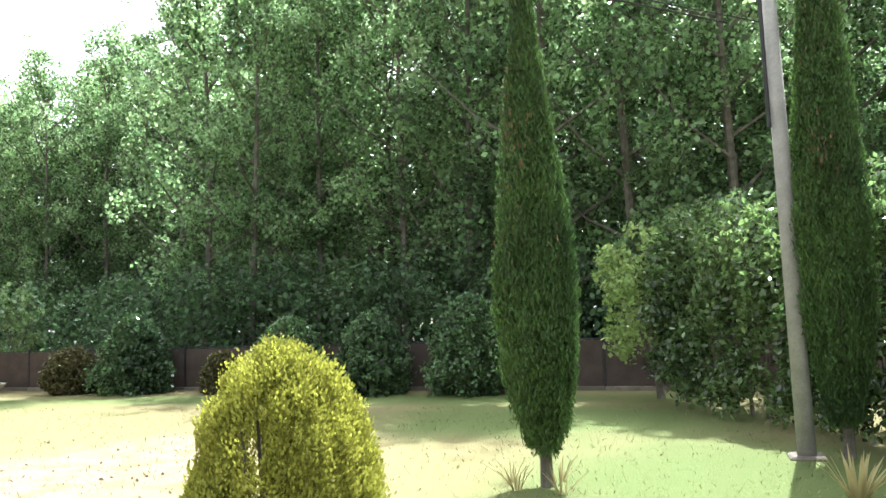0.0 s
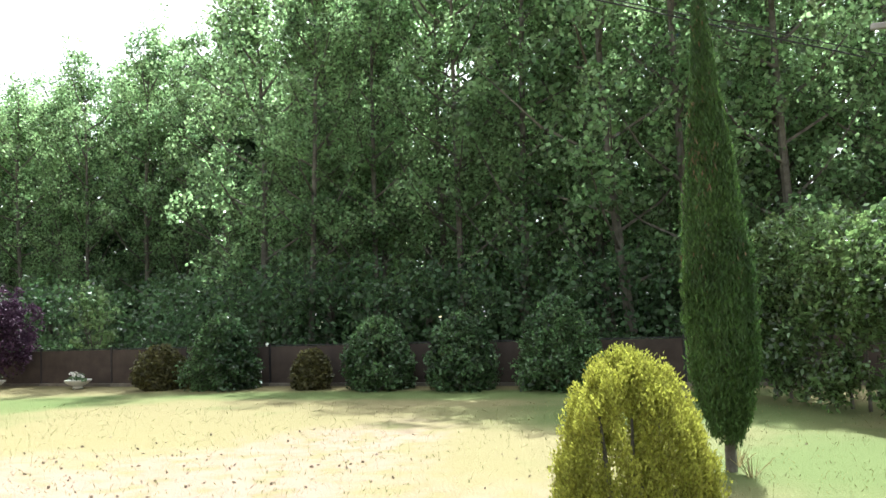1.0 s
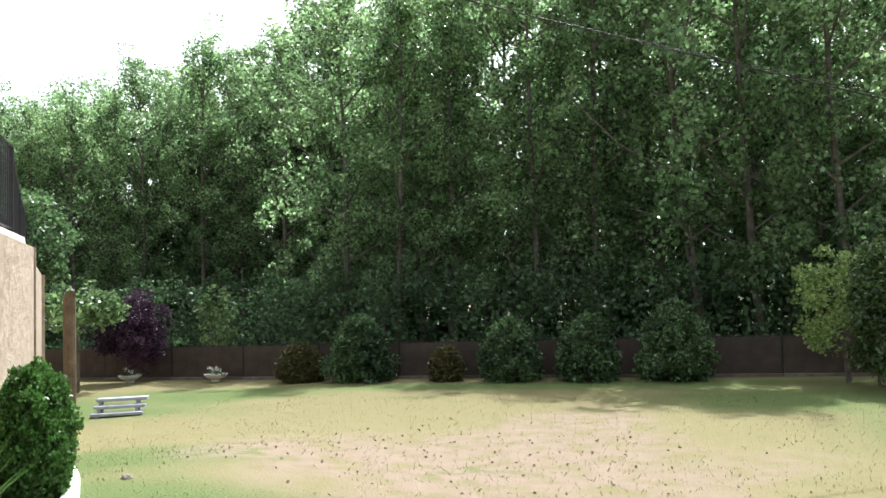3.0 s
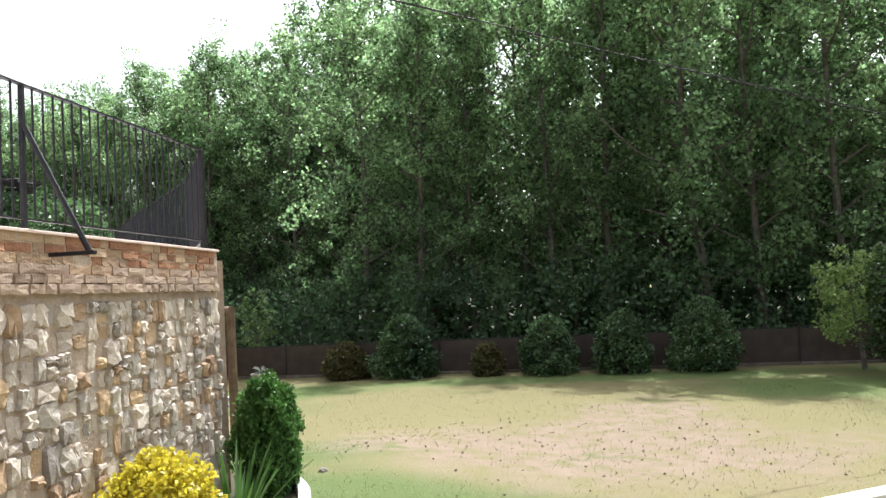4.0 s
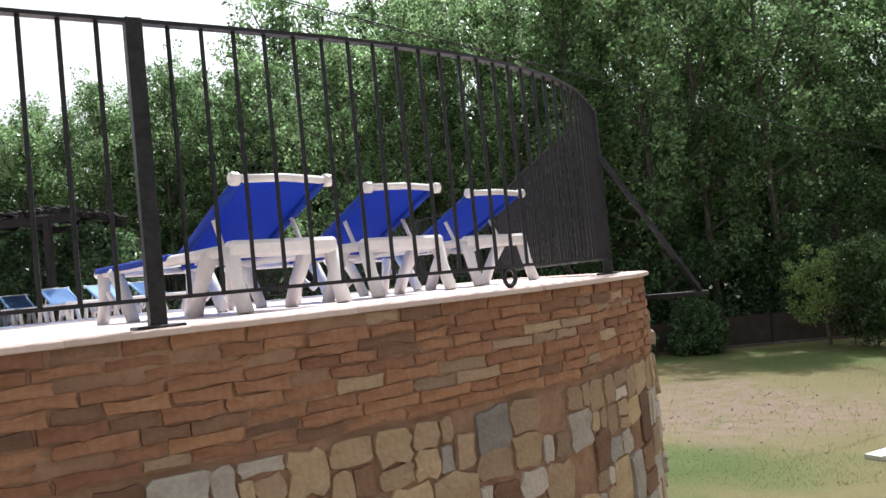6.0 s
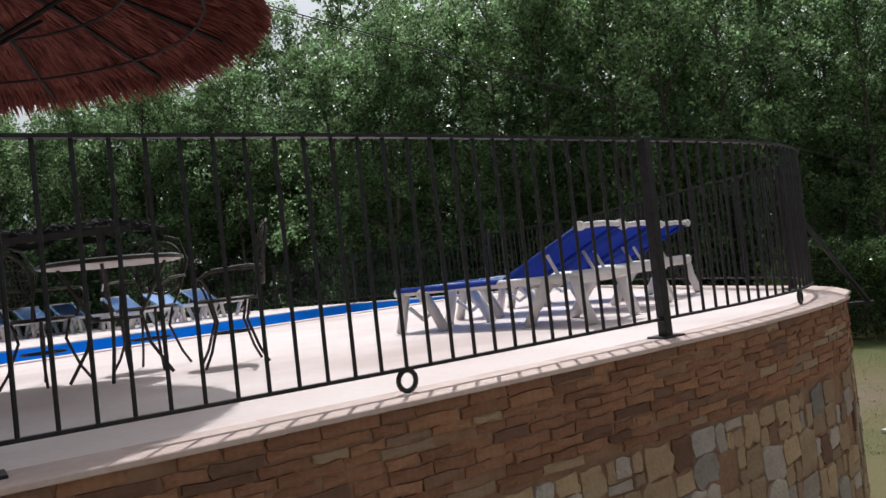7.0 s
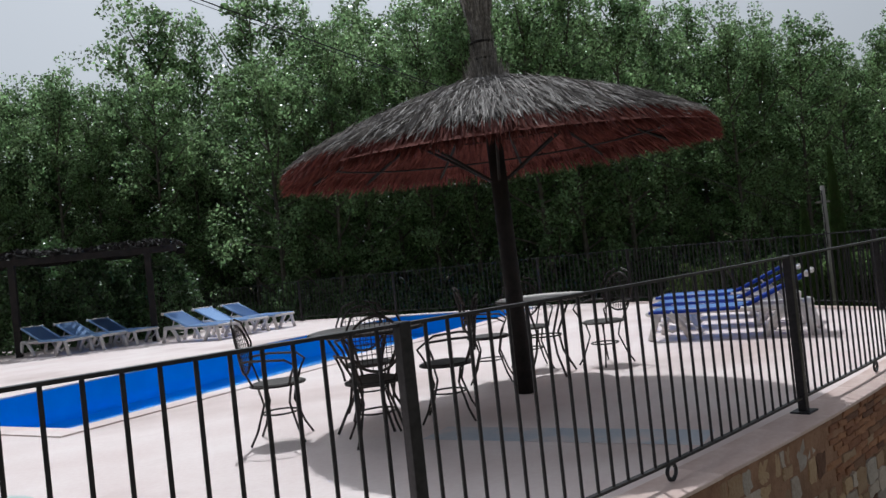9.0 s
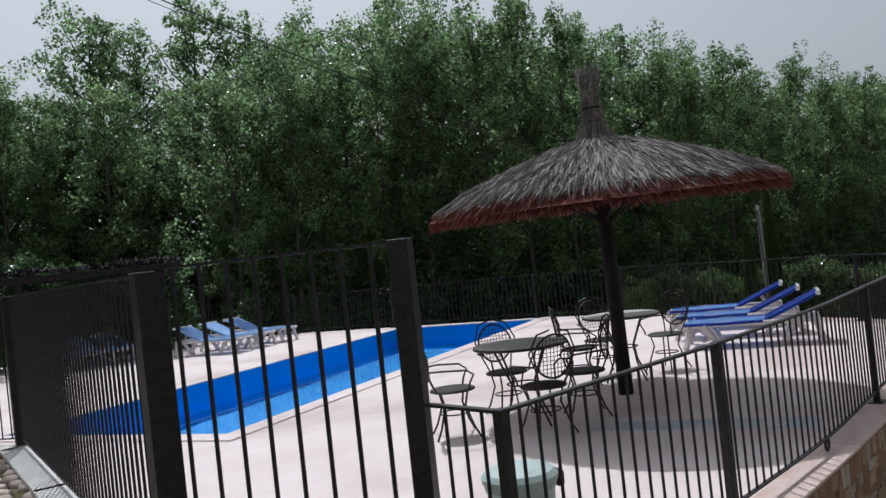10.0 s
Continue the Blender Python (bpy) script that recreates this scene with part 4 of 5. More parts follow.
def utility_pole():
    th = thing("utility_pole", pose(3.46, 14.75, 0, 0, -0.75, 0), "tall pale concrete utility pole carrying wires", "utility pole")
    part("shaft", tubed([(0, 0, -0.2), (0, 0, 5.35)], [0.09, 0.07], 14), M_skin, th, smooth=True)
    part("conduit", tubed([(-0.098, -0.04, 3.3), (-0.09, -0.04, 5.2)], 0.022, 6), M_black, th, "black cable conduit")
    part("crossarm", boxed((-0.05, 0, 4.80), (0.55, 0.07, 0.07), None, 0.008), M_skin, th)
    part("footing", boxed((0, -0.02, 0.0), (0.34, 0.34, 0.07), None, 0.02), M_plinth, th)


utility_pole()


def wire(p, q, sag, r=0.014):
    p, q = Vector(p), Vector(q)
    pts = [p.lerp(q, s) + Vector((0, 0, -4 * sag * s * (1 - s))) for s in np.linspace(0, 1, 20)]
    o = pts[0].copy()
    ob = new("overhead_wire", mesh_of(tubed([v - o for v in pts], r, 5), "overhead_wire", M_black))
    ob.location = o
    tagged(ob, "black overhead cable sagging between poles", "cable", "overhead wires")


wire((2.99, 14.75, 4.45), (-24.0, 1.06, 10.52), 0.22, 0.011)
wire((3.29, 14.75, 4.42), (-23.6, 2.06, 10.62), 0.27, 0.007)


def planter(x, y, seed):
    rng = np.random.default_rng(seed)
    th = thing("planter", pose(x, y, 0), "low white stone planter with white flowers", "planter", "white planters")
    part("bowl", lathe([(0.12, 0.0), (0.14, 0.03), (0.10, 0.06), (0.24, 0.12), (0.33, 0.20), (0.34, 0.23), (0.29, 0.22)], 18), M_ceramic, th)
    c = blobs(rng, np.column_stack([rng.normal(0, 0.12, (14, 2)), rng.uniform(0.22, 0.34, 14)]), 14, 0.08)
    part("leaves", leaf_mesh("leaves", c, 0.07, 0.04, M_shrub, rng), M_shrub, th)
    c = blobs(rng, np.column_stack([rng.normal(0, 0.13, (9, 2)), rng.uniform(0.30, 0.42, 9)]), 9, 0.05)
    part("flowers", leaf_mesh("flowers", c, 0.05, 0.045, M_flower, rng), M_flower, th, "white blossoms")


planter(-17.3, 22.3, 51)
planter(-14.5, 22.3, 52)


def slab_stack():
    th = thing("board_stack", pose(-12.9, 15.5, 0, 0, 0, 26), "stack of pale grey boards lying on the lawn", "boards")
    for k, (y, z) in enumerate(((-0.16, 0.06), (0.0, 0.19), (0.16, 0.32))):
        part("board", boxed((0.03 * k, y, z), (0.98, 0.27, 0.06), None, 0.006), M_bench, th)
        for s in (-0.36, 0.36):
            part("bearer", boxed((s, y, (z - 0.03) / 2), (0.06, 0.24, z - 0.03), None, 0.004), M_bench, th)


slab_stack()


def goal_frame():
    th = thing("log_frame", pose(-9.46, 9.66, ground_height(-9.46, 9.66)), "open frame of two round weathered logs and a crossbar", "log frame")
    d = Vector((-1.38, 1.71, 0))
    part("post", tubed([(0, 0, -0.1), (0, 0, 2.04)], 0.065, 10), M_log, th)
    part("post", tubed([(d.x, d.y, -0.1), (d.x, d.y, 2.06)], 0.065, 10), M_log, th)
    part("crossbar", tubed([Vector((0.04, -0.05, 2.06)), d + Vector((-0.04, 0.05, 2.08))], 0.06, 10), M_log, th)


goal_frame()

# planting bed at the foot of the wall
tagged(ribbon(bed_line, -0.06, -0.8, 0.03, M_floor, "planting_bed"), "dark bare soil of the planting bed", "soil", kind="structure")
shrub("box_ball", -7.93, 7.2, 0.36, 0.35, 0.35, 1.24, M_ball, 420, 70, 0.042, "dense rounded green conifer bush by the wall", seed=61, rad=0.07, aim_up=0.5, taper=-1.0, base_w=0.74, stem=True, squash=1.7)
shrub("golden_bush", -7.62, 4.45, 0.35, 0.48, 0.48, 1.0, M_yellow, 240, 44, 0.05, "bright golden yellow bush by the stone wall", seed=62, rad=0.10, taper=0.2, base_w=0.7)


def blade_plant(x, y, z, n, length, mat, label, seed, width=0.03, name="blade_plant", droop=0.3):
    rng = np.random.default_rng(seed)
    th = thing(name, pose(x, y, z), label, "plant")
    for k in range(n):
        a, tilt, ln = rng.uniform(0, math.tau), rng.uniform(0.15, 0.9), length * rng.uniform(0.7, 1.1)
        d = Vector((math.cos(a), math.sin(a), 0))
        bm = bmesh.new()
        s = Vector((-d.y, d.x, 0)) * width
        rows = []
        for t in (0, 0.35, 0.7, 1.0):
            p = d * (0.04 + ln * tilt * t) + Vector((0, 0, ln * (t - droop * tilt * t * t)))
            w = s * (1 - t) ** 0.6 if t < 1 else s * 0.05
            rows.append((bm.verts.new(p - w), bm.verts.new(p + Vector((0, 0, -0.006))), bm.verts.new(p + w)))
        for q, r in zip(rows, rows[1:]):
            bm.faces.new((q[0], q[1], r[1], r[0])), bm.faces.new((q[1], q[2], r[2], r[1]))
        part("leaf_blade", bm, mat, th)
    return th


blade_plant(-7.75, 6.0, 0.3, 26, 0.95, M_ball, "green sword-leaved iris clump beside the wall", 71)
blade_plant(3.6, 12.9, 0.0, 34, 0.42, M_dry, "dry straw-coloured tuft of spiky leaves", 72, 0.018, "straw_tuft")
for k, (x, y) in enumerate(((0.95, 12.95), (1.35, 12.85), (1.25, 13.35), (0.85, 13.2))):
    blade_plant(x, y, 0, 14, 0.24, M_dry, "small dry grass tuft round the cypress's foot", 80 + k, 0.008, "straw_tuft")


def boulder(x, y, s, seed, label):
    bm = bmesh.new()
    bmesh.ops.create_icosphere(bm, subdivisions=3, radius=1)
    for v in bm.verts:
        v.co *= 1 + 0.28 * noise.noise(v.co * 1.3 + Vector((seed, 0, 0))) + 0.1 * noise.noise(v.co * 4)
        v.co.z = max(-0.4, v.co.z)
    bmesh.ops.scale(bm, vec=s, verts=bm.verts[:])
    bmesh.ops.translate(bm, vec=(0, 0, 0.3 * s[2]), verts=bm.verts[:])
    ob = new("boulder", mesh_of(bm, "boulder", M_stone_grey))
    ob.location = (x, y, ground_height(x, y))
    tagged(ob, label, "rock", "garden rocks")


boulder(0.35, 9.05, (0.17, 0.14, 0.14), 3, "grey rock lying beside the golden thuja")
boulder(-7.71, 8.25, (0.05, 0.05, 0.04), 5, "small dark stone on the lawn")


def ground_cover():
    rng = np.random.default_rng(90)
    n = 280
    c = np.column_stack([rng.normal(-4.7, 2.3, n), rng.normal(11.6, 1.8, n), np.zeros(n)])
    c[:, 2] = [ground_height(a, b) + 0.012 for a, b in c[:, :2]]
    me = leaf_mesh("fallen_leaves", c, 0.045, 0.032, M_litter, rng, np.tile((1.0, 0, 0), (n, 1)), 0.0)
    tagged(new("fallen_leaves", me), "dead leaves and clods scattered on bare earth", "leaves", kind="stuff")
    n = 20000
    x, y = rng.uniform(-12, 4, n), 6 + rng.uniform(0, 1, n) ** 1.6 * 13
    keep = noise_mask(x, y) > rng.uniform(-0.25, 0.45, n)
    x, y = x[keep], y[keep]
    g = np.array([ground_height(a, b) for a, b in zip(x, y)])
    ok = g < 0.4
    c = np.column_stack([x[ok], y[ok], g[ok] + 0.018])
    me = leaf_mesh("grass", c, 0.04, 0.008, M_grass, rng, np.tile((0, 0, 1.0), (len(c), 1)), 0.6)
    tagged(new("grass", me), "short dry grass blades of the lawn", "grass", kind="stuff")


def noise_mask(x, y):
    return np.array([noise.noise((a * 0.5, b * 0.5, 3)) for a, b in zip(x, y)]) + 0.25


ground_cover()


# ---- things on the terrace ----
def lounger(m, label, group, back=38.0, mat=None, seat_cover=True):
    """A white plastic sun lounger with a sling of blue mesh; head at +x, lying along x."""
    mat = mat or M_fabric
    th = thing("sun_lounger", m, label, "sun lounger", group)
    L, W, H = 1.92, 0.62, 0.33
    hinge = 1.12
    for s in (-1, 1):
        part("side_rail", tubed([(0.0, s * W / 2, H), (hinge * 0.5, s * W / 2, H + 0.012), (hinge, s * W / 2, H), (L - 0.12, s * W / 2, H)], 0.032, 8), M_plastic, th, smooth=True)
        for x, dx in ((0.10, -0.09), (L - 0.14, 0.10)):
            bm = bmesh.new()
            tube(bm, [(x, s * W / 2, H), (x + dx * 0.4, s * W / 2, H * 0.5), (x + dx, s * W / 2, 0.0)], [0.045, 0.038, 0.044], 8)
            part("leg", bm, M_plastic, th, smooth=True)
        for x, dx in ((0.42, 0.14), (L - 0.5, -0.14)):
            part("leg", tubed([(x - dx, s * W / 2, H), (x, s * W / 2, H * 0.45), (x + dx * 0.6, s * W / 2, 0.0)], [0.05, 0.042, 0.042], 8), M_plastic, th, smooth=True)
        part("arch", tubed([(0.14, s * W / 2, 0.20), (0.28, s * W / 2, 0.10), (0.44, s * W / 2, 0.18)], 0.018, 6), M_plastic, th)
    part("foot_rail", tubed([(0.0, -W / 2, H), (0.0, W / 2, H)], 0.03, 8), M_plastic, th, smooth=True)
    part("head_rail", boxed((L - 0.13, 0, H + 0.0), (0.10, W + 0.05, 0.09), None, 0.02), M_plastic, th)
    c, s_ = math.cos(radians(back)), math.sin(radians(back))
    bl = 0.80

    def sling(x0, x1, z, w, name, rot, mt):
        bm = bmesh.new()
        n = 8
        rows = []
        for i in range(n + 1):
            t = i / n
            q = []
            for j in range(5):
                y = (j / 4 - 0.5) * w
                dip = -0.02 * math.sin(math.pi * t) * (1 - (2 * y / w) ** 2)
                x = x0 + (x1 - x0) * t
                if rot:
                    q.append(bm.verts.new((hinge + x * c - dip * s_, y, z + x * s_ + dip * c)))
                else:
                    q.append(bm.verts.new((x, y, z + dip)))
            rows.append(q)
        fs = [bm.faces.new((a[k], a[k + 1], b[k + 1], b[k])) for a, b in zip(rows, rows[1:]) for k in range(4)]
        bmesh.ops.solidify(bm, geom=fs, thickness=0.008)
        return part(name, bm, mt, th)

    sling(0.02, hinge, H + 0.035, W - 0.04, "seat_sling", False, M_seat if mat is M_fabric else mat)
    for s in (-1, 1):
        part("skirt", boxed((hinge / 2, s * (W / 2 - 0.005), H + 0.015), (hinge - 0.03, 0.075, 0.05), None, 0.012), mat, th, "blue edge of the sling")
    b = sling(0.0, bl, H + 0.03, W - 0.10, "back_sling", True, mat)
    for s in (-1, 1):
        part("back_rail", tubed([(hinge, s * (W / 2 - 0.05), H + 0.02), (hinge + bl * c, s * (W / 2 - 0.05), H + 0.02 + bl * s_)], 0.026, 8), mat, th, "fabric sleeve over the back rail", smooth=True)
        part("stay", tubed([(hinge + bl * 0.55 * c, s * (W / 2 - 0.06), H + bl * 0.55 * s_), (hinge + 0.50, s * (W / 2 - 0.06), H - 0.01)], 0.014, 6), M_plastic, th)
        part("knuckle", lathe([(0.02, -0.03), (0.036, -0.02), (0.036, 0.02), (0.02, 0.03)], 10), M_plastic, th).matrix_basis = pose(hinge + bl * c, s * (W / 2 - 0.02), H + 0.02 + bl * s_, 90, 0, 0)
    part("back_top", tubed([(hinge + bl * c, -W / 2 + 0.02, H + 0.02 + bl * s_), (hinge + (bl + 0.02) * c, 0, H + 0.03 + bl * s_), (hinge + bl * c, W / 2 - 0.02, H + 0.02 + bl * s_)], 0.022, 8), M_plastic, th, smooth=True)
    part("cross_tube", tubed([(hinge + 0.2, -W / 2 + 0.03, H - 0.03), (hinge + 0.3, 0, H - 0.055), (hinge + 0.2, W / 2 - 0.03, H - 0.03)], 0.016, 6), M_plastic, th)
    if seat_cover:
        for k in range(5):
            part("stripe", boxed((0.14 + k * 0.21, 0, H + 0.034), (0.10, W - 0.05, 0.006)), M_stripe, th, "pale blue stripe")
    return th

HEAD, SIDE = Vector((0.70, -0.714, 0)), Vector((0.714, 0.70, 0))
first = Vector((-11.26, 1.36, DECK))
turn_l = math.degrees(math.atan2(HEAD.y, HEAD.x))
for k, v in enumerate((Vector((0, 0, 0)), Vector((0.59, 0.92, 0)), Vector((1.24, 1.90, 0)))):
    p = first + v
    lounger(pose(*p, 0, 0, turn_l), "white plastic sun lounger with bright blue sling, back raised", "loungers by the railing", back=25.0, seat_cover=False)
turn_f = math.degrees(math.atan2(POOL_V.y, POOL_V.x))
far_proto = None
for k, (u, v, bk) in enumerate(((8.3, 6.3, 24), (9.22, 6.3, 24), (10.15, 6.3, 24), (6.75, 9.5, 24), (7.45, 9.2, 24), (8.15, 8.9, 24))):
    p = POOL_N + POOL_U * u + POOL_V * v + Vector((0, 0, DECK))
    m = pose(*p, 0, 0, turn_f)
    if far_proto is None:
        far_proto = lounger(m, "white sun lounger with pale blue sling across the pool", "loungers across the pool", bk, M_stripe, False)
    else:
        copy_thing(far_proto, m)


def parasol():
    """A thatched parasol: a timber pole, ribs, a shaggy cone of heather and a bound tuft on top."""
    rng = np.random.default_rng(120)
    th = thing("thatched_parasol", pose(-13.96, -0.87, DECK, 1.0, -1.6, 0), "large heather-thatched parasol on a dark timber pole", "parasol")
    part("pole", tubed([(0, 0, 0), (0, 0, 2.95)], [0.085, 0.07], 12), M_timber, th, smooth=True)
    R, z_rim, z_top = 1.92, 2.20, 2.86

    def cone_z(r):
        k = r / R
        return z_top - (z_top - z_rim) * (0.62 * k + 0.38 * k * k)

    seg = 40
    bm = bmesh.new()
    rings = []
    for r in np.linspace(0.06, R, 9):
        rings.append([bm.verts.new((r * math.cos(a) * (1 + 0.02 * math.sin(5 * a)), r * math.sin(a), cone_z(r) - 0.05)) for a in np.linspace(0, math.tau, seg, endpoint=False)])
    for a, b in zip(rings, rings[1:]):
        for k in range(seg):
            bm.faces.new((a[k], a[(k + 1) % seg], b[(k + 1) % seg], b[k]))
    part("lining", bm, M_thatch_in, th, "red-brown brushwood lining")

    def straw(n, r0, r1, lift, length, width, mat, name, label, down=0.0, tidy=0.86):
        r = np.sqrt(rng.uniform(r0 ** 2, r1 ** 2, n))
        a = rng.uniform(0, math.tau, n)
        z = np.array([cone_z(q) for q in r]) + rng.uniform(*lift, n)
        c = np.column_stack([r * np.cos(a), r * np.sin(a), z])
        slope = (z_top - z_rim) / R
        aim = np.column_stack([np.cos(a), np.sin(a), -slope * (0.7 + 0.9 * r / R) - down])
        aim /= np.linalg.norm(aim, axis=1)[:, None]
        part(name, leaf_mesh(name, c, length, width, mat, rng, aim, tidy), mat, th, label)

    straw(16000, 0.12, R - 0.13, (-0.02, 0.05), 0.32, 0.014, M_thatch, "thatch", "grey weathered heather thatch")
    straw(6500, R - 0.16, R - 0.01, (-0.13, 0.0), 0.15, 0.016, M_thatch_in, "fringe", "ragged red-brown fringe", 0.35, 0.93)
    straw(9000, 0.15, R - 0.1, (-0.085, -0.055), 0.17, 0.016, M_thatch_in, "under_thatch", "red-brown underside of brushwood", 0.0, 0.95)
    n = 2600
    k = rng.uniform(0, 1, n)
    a = rng.uniform(0, math.tau, n)
    rr = np.interp(k, (0, 0.25, 0.55, 0.8, 1), (0.24, 0.115, 0.085, 0.10, 0.14)) * rng.uniform(0.7, 1.0, n)
    c = np.column_stack([rr * np.cos(a), rr * np.sin(a), 2.78 + k * 0.80])
    aim = np.column_stack([0.15 * np.cos(a), 0.15 * np.sin(a), np.ones(n)])
    part("top_tuft", leaf_mesh("top_tuft", c, 0.22, 0.012, M_thatch, rng, aim / np.linalg.norm(aim, axis=1)[:, None], 0.85), M_thatch, th, "bound tuft of heather")
    for z in (3.05, 3.2):
        part("binding", tubed([(0.10 * math.cos(a), 0.10 * math.sin(a), z) for a in np.linspace(0, math.tau, 14, endpoint=False)], 0.012, 5, True), M_timber, th)
    for k in range(12):
        a = k * math.tau / 12
        part("rib", tubed([(0.07 * math.cos(a), 0.07 * math.sin(a), cone_z(0.07) - 0.10), (1.0 * math.cos(a), 1.0 * math.sin(a), cone_z(1.0) - 0.10), (1.8 * math.cos(a), 1.8 * math.sin(a), cone_z(1.8) - 0.10)], 0.016, 5), M_timber, th)
    for k in range(6):
        a = k * math.tau / 6 + 0.2
        part("strut", tubed([(0.08 * math.cos(a), 0.08 * math.sin(a), 1.95), (0.95 * math.cos(a), 0.95 * math.sin(a), cone_z(0.95) - 0.12)], 0.015, 5), M_timber, th)
    for r in (0.6, 1.1, 1.55):
        part("hoop", tubed([(r * math.cos(a), r * math.sin(a), cone_z(r) - 0.115) for a in np.linspace(0, math.tau, 28, endpoint=False)], 0.010, 5, True), M_timber, th)


parasol()


def garden_chair(m, label):
    """A wrought-iron chair: oval mesh back in a scrolled frame, round seat, splayed legs."""
    th = thing("iron_chair", m, label, "chair", "iron chairs")
    H = 0.45
    part("seat", lathe([(0.02, H - 0.012), (0.20, H - 0.012), (0.215, H), (0.20, H + 0.012), (0.02, H + 0.008)], 20), M_chair, th, "dark woven round seat")
    part("seat_ring", tubed([(0.215 * math.cos(a), 0.215 * math.sin(a), H - 0.005) for a in np.linspace(0, math.tau, 22, endpoint=False)], 0.010, 6, True), M_chair, th)
    for sx in (-1, 1):
        for sy in (-1, 1):
            part("leg", tubed([(sx * 0.13, sy * 0.13, H - 0.01), (sx * 0.10, sy * 0.11, 0.30), (sx * 0.16, sy * 0.16, 0.10), (sx * 0.21, sy * 0.20, 0.0)], 0.010, 6), M_chair, th)
    part("stretcher", tubed([(0.14 * math.cos(a), 0.145 * math.sin(a), 0.22) for a in np.linspace(0, math.tau, 18, endpoint=False)], 0.008, 5, True), M_chair, th)
    tilt = 0.16

    def back_pt(u, v):
        return Vector((-0.20 - tilt * (v - H) * 0.9 - 0.03 * (1 - (u / 0.2) ** 2), u, v))

    ring = [back_pt(0.19 * math.cos(a), 0.74 + 0.20 * math.sin(a)) for a in np.linspace(0, math.tau, 24, endpoint=False)]
    part("back_frame", tubed(ring, 0.011, 6, True), M_chair, th)
    bm = bmesh.new()
    for k in range(-4, 5):
        w = 0.18 * math.sqrt(max(0, 1 - (k / 5) ** 2))
        tube(bm, [back_pt(-w, 0.74 + 0.037 * k), back_pt(0, 0.74 + 0.037 * k), back_pt(w, 0.74 + 0.037 * k)], 0.0035, 4)
        hgt = 0.185 * math.sqrt(max(0, 1 - (k / 5) ** 2))
        tube(bm, [back_pt(0.036 * k, 0.74 - hgt), back_pt(0.036 * k, 0.74 + hgt)], 0.0035, 4)
    part("back_mesh", bm, M_chair, th, "open iron lattice")
    for s in (-1, 1):
        part("back_stay", tubed([(-0.17, s * 0.12, H), back_pt(s * 0.17, 0.60), back_pt(s * 0.235, 0.78), back_pt(s * 0.16, 0.95), back_pt(s * 0.04, 0.985)], 0.009, 6), M_chair, th)
        part("armrest", tubed([back_pt(s * 0.20, 0.66), (-0.10, s * 0.27, 0.665), (0.12, s * 0.265, 0.65), (0.19, s * 0.235, 0.60), (0.15, s * 0.21, 0.52), (0.13, s * 0.20, H)], 0.010, 6), M_chair, th)
    return th


def round_table(x, y, r, label, rz=0):
    th = thing("round_table", pose(x, y, DECK, 0, 0, rz), label, "table", "round tables")
    part("tabletop", lathe([(0.05, 0.765), (r - 0.02, 0.765), (r, 0.775), (r, 0.795), (r - 0.02, 0.802), (0.05, 0.802)], 32), M_table, th, "pale mosaic top")
    part("rim", tubed([(r * math.cos(a), r * math.sin(a), 0.782) for a in np.linspace(0, math.tau, 32, endpoint=False)], 0.014, 6, True), M_chair, th)
    for k in range(4):
        a = k * math.tau / 4 + 0.4
        d = Vector((math.cos(a), math.sin(a), 0))
        part("leg", tubed([d * (r * 0.75) + Vector((0, 0, 0.765)), d * 0.16 + Vector((0, 0, 0.42)), d * 0.20 + Vector((0, 0, 0.22)), d * (r * 0.72)], 0.012, 6), M_chair, th)
    part("leg_ring", tubed([(0.165 * math.cos(a), 0.165 * math.sin(a), 0.40) for a in np.linspace(0, math.tau, 16, endpoint=False)], 0.009, 5, True), M_chair, th)


proto_chair = None
for tx, ty, r, seats in ((-15.45, -1.30, 0.46, ((172, 0.74), (262, 0.54), (345, 0.62), (80, 0.56))), (-13.39, -0.10, 0.46, ((165, 0.58), (10, 0.74), (85, 0.56)))):
    round_table(tx, ty, r, "round mosaic-topped table on curled iron legs", seats[0][0])
    for k, (a, d) in enumerate(seats):
        m = pose(tx + d * math.cos(radians(a)), ty + d * math.sin(radians(a)), DECK, 0, 0, a + 180 + (6 if k % 2 else -8))
        if proto_chair is None:
            proto_chair = garden_chair(m, "dark wrought-iron chair with an oval lattice back")
        else:
            copy_thing(proto_chair, m)


# Thin bluish strip whose colour stands in for a reflection on the terrace
def reflection_stripe():
    ob = new("reflection_stripe", mesh_of(boxed((0, 0, 0), (2.0, 0.38, 0.004), None, 0.001), "reflection_stripe", M_reflection))
    ob.matrix_basis = pose(-14.42, -2.62, DECK - 0.001, 0, 0, -46)
    tagged(ob, "pale blue reflection on the terrace, put into a tinted strip", "paint", kind="structure")


M_reflection = material("pale_blue_reflection", (0.43, 0.48, 0.55), (0.60, 0.585, 0.60), 3, 0.7, 0.1, stain=(0.70, 0.59, 0.565), stain_scale=2.5)
reflection_stripe()


def litter_bin():
    th = thing("litter_bin", pose(-17.42, -4.93, DECK), "pale green plastic bin with a domed lid by the railing", "bin")
    part("body", lathe([(0.13, 0.0), (0.14, 0.02), (0.17, 0.56), (0.18, 0.58), (0.18, 0.61), (0.16, 0.61)], 24), M_bin, th, smooth=False)
    part("lid", lathe([(0.188, 0.605), (0.192, 0.635), (0.17, 0.66), (0.10, 0.68), (0.02, 0.685)], 24), M_bin, th, "pale lid")
    part("handle", boxed((0.195, -0.03, 0.59), (0.045, 0.08, 0.08), None, 0.01), M_black, th, "black side handle")


litter_bin()


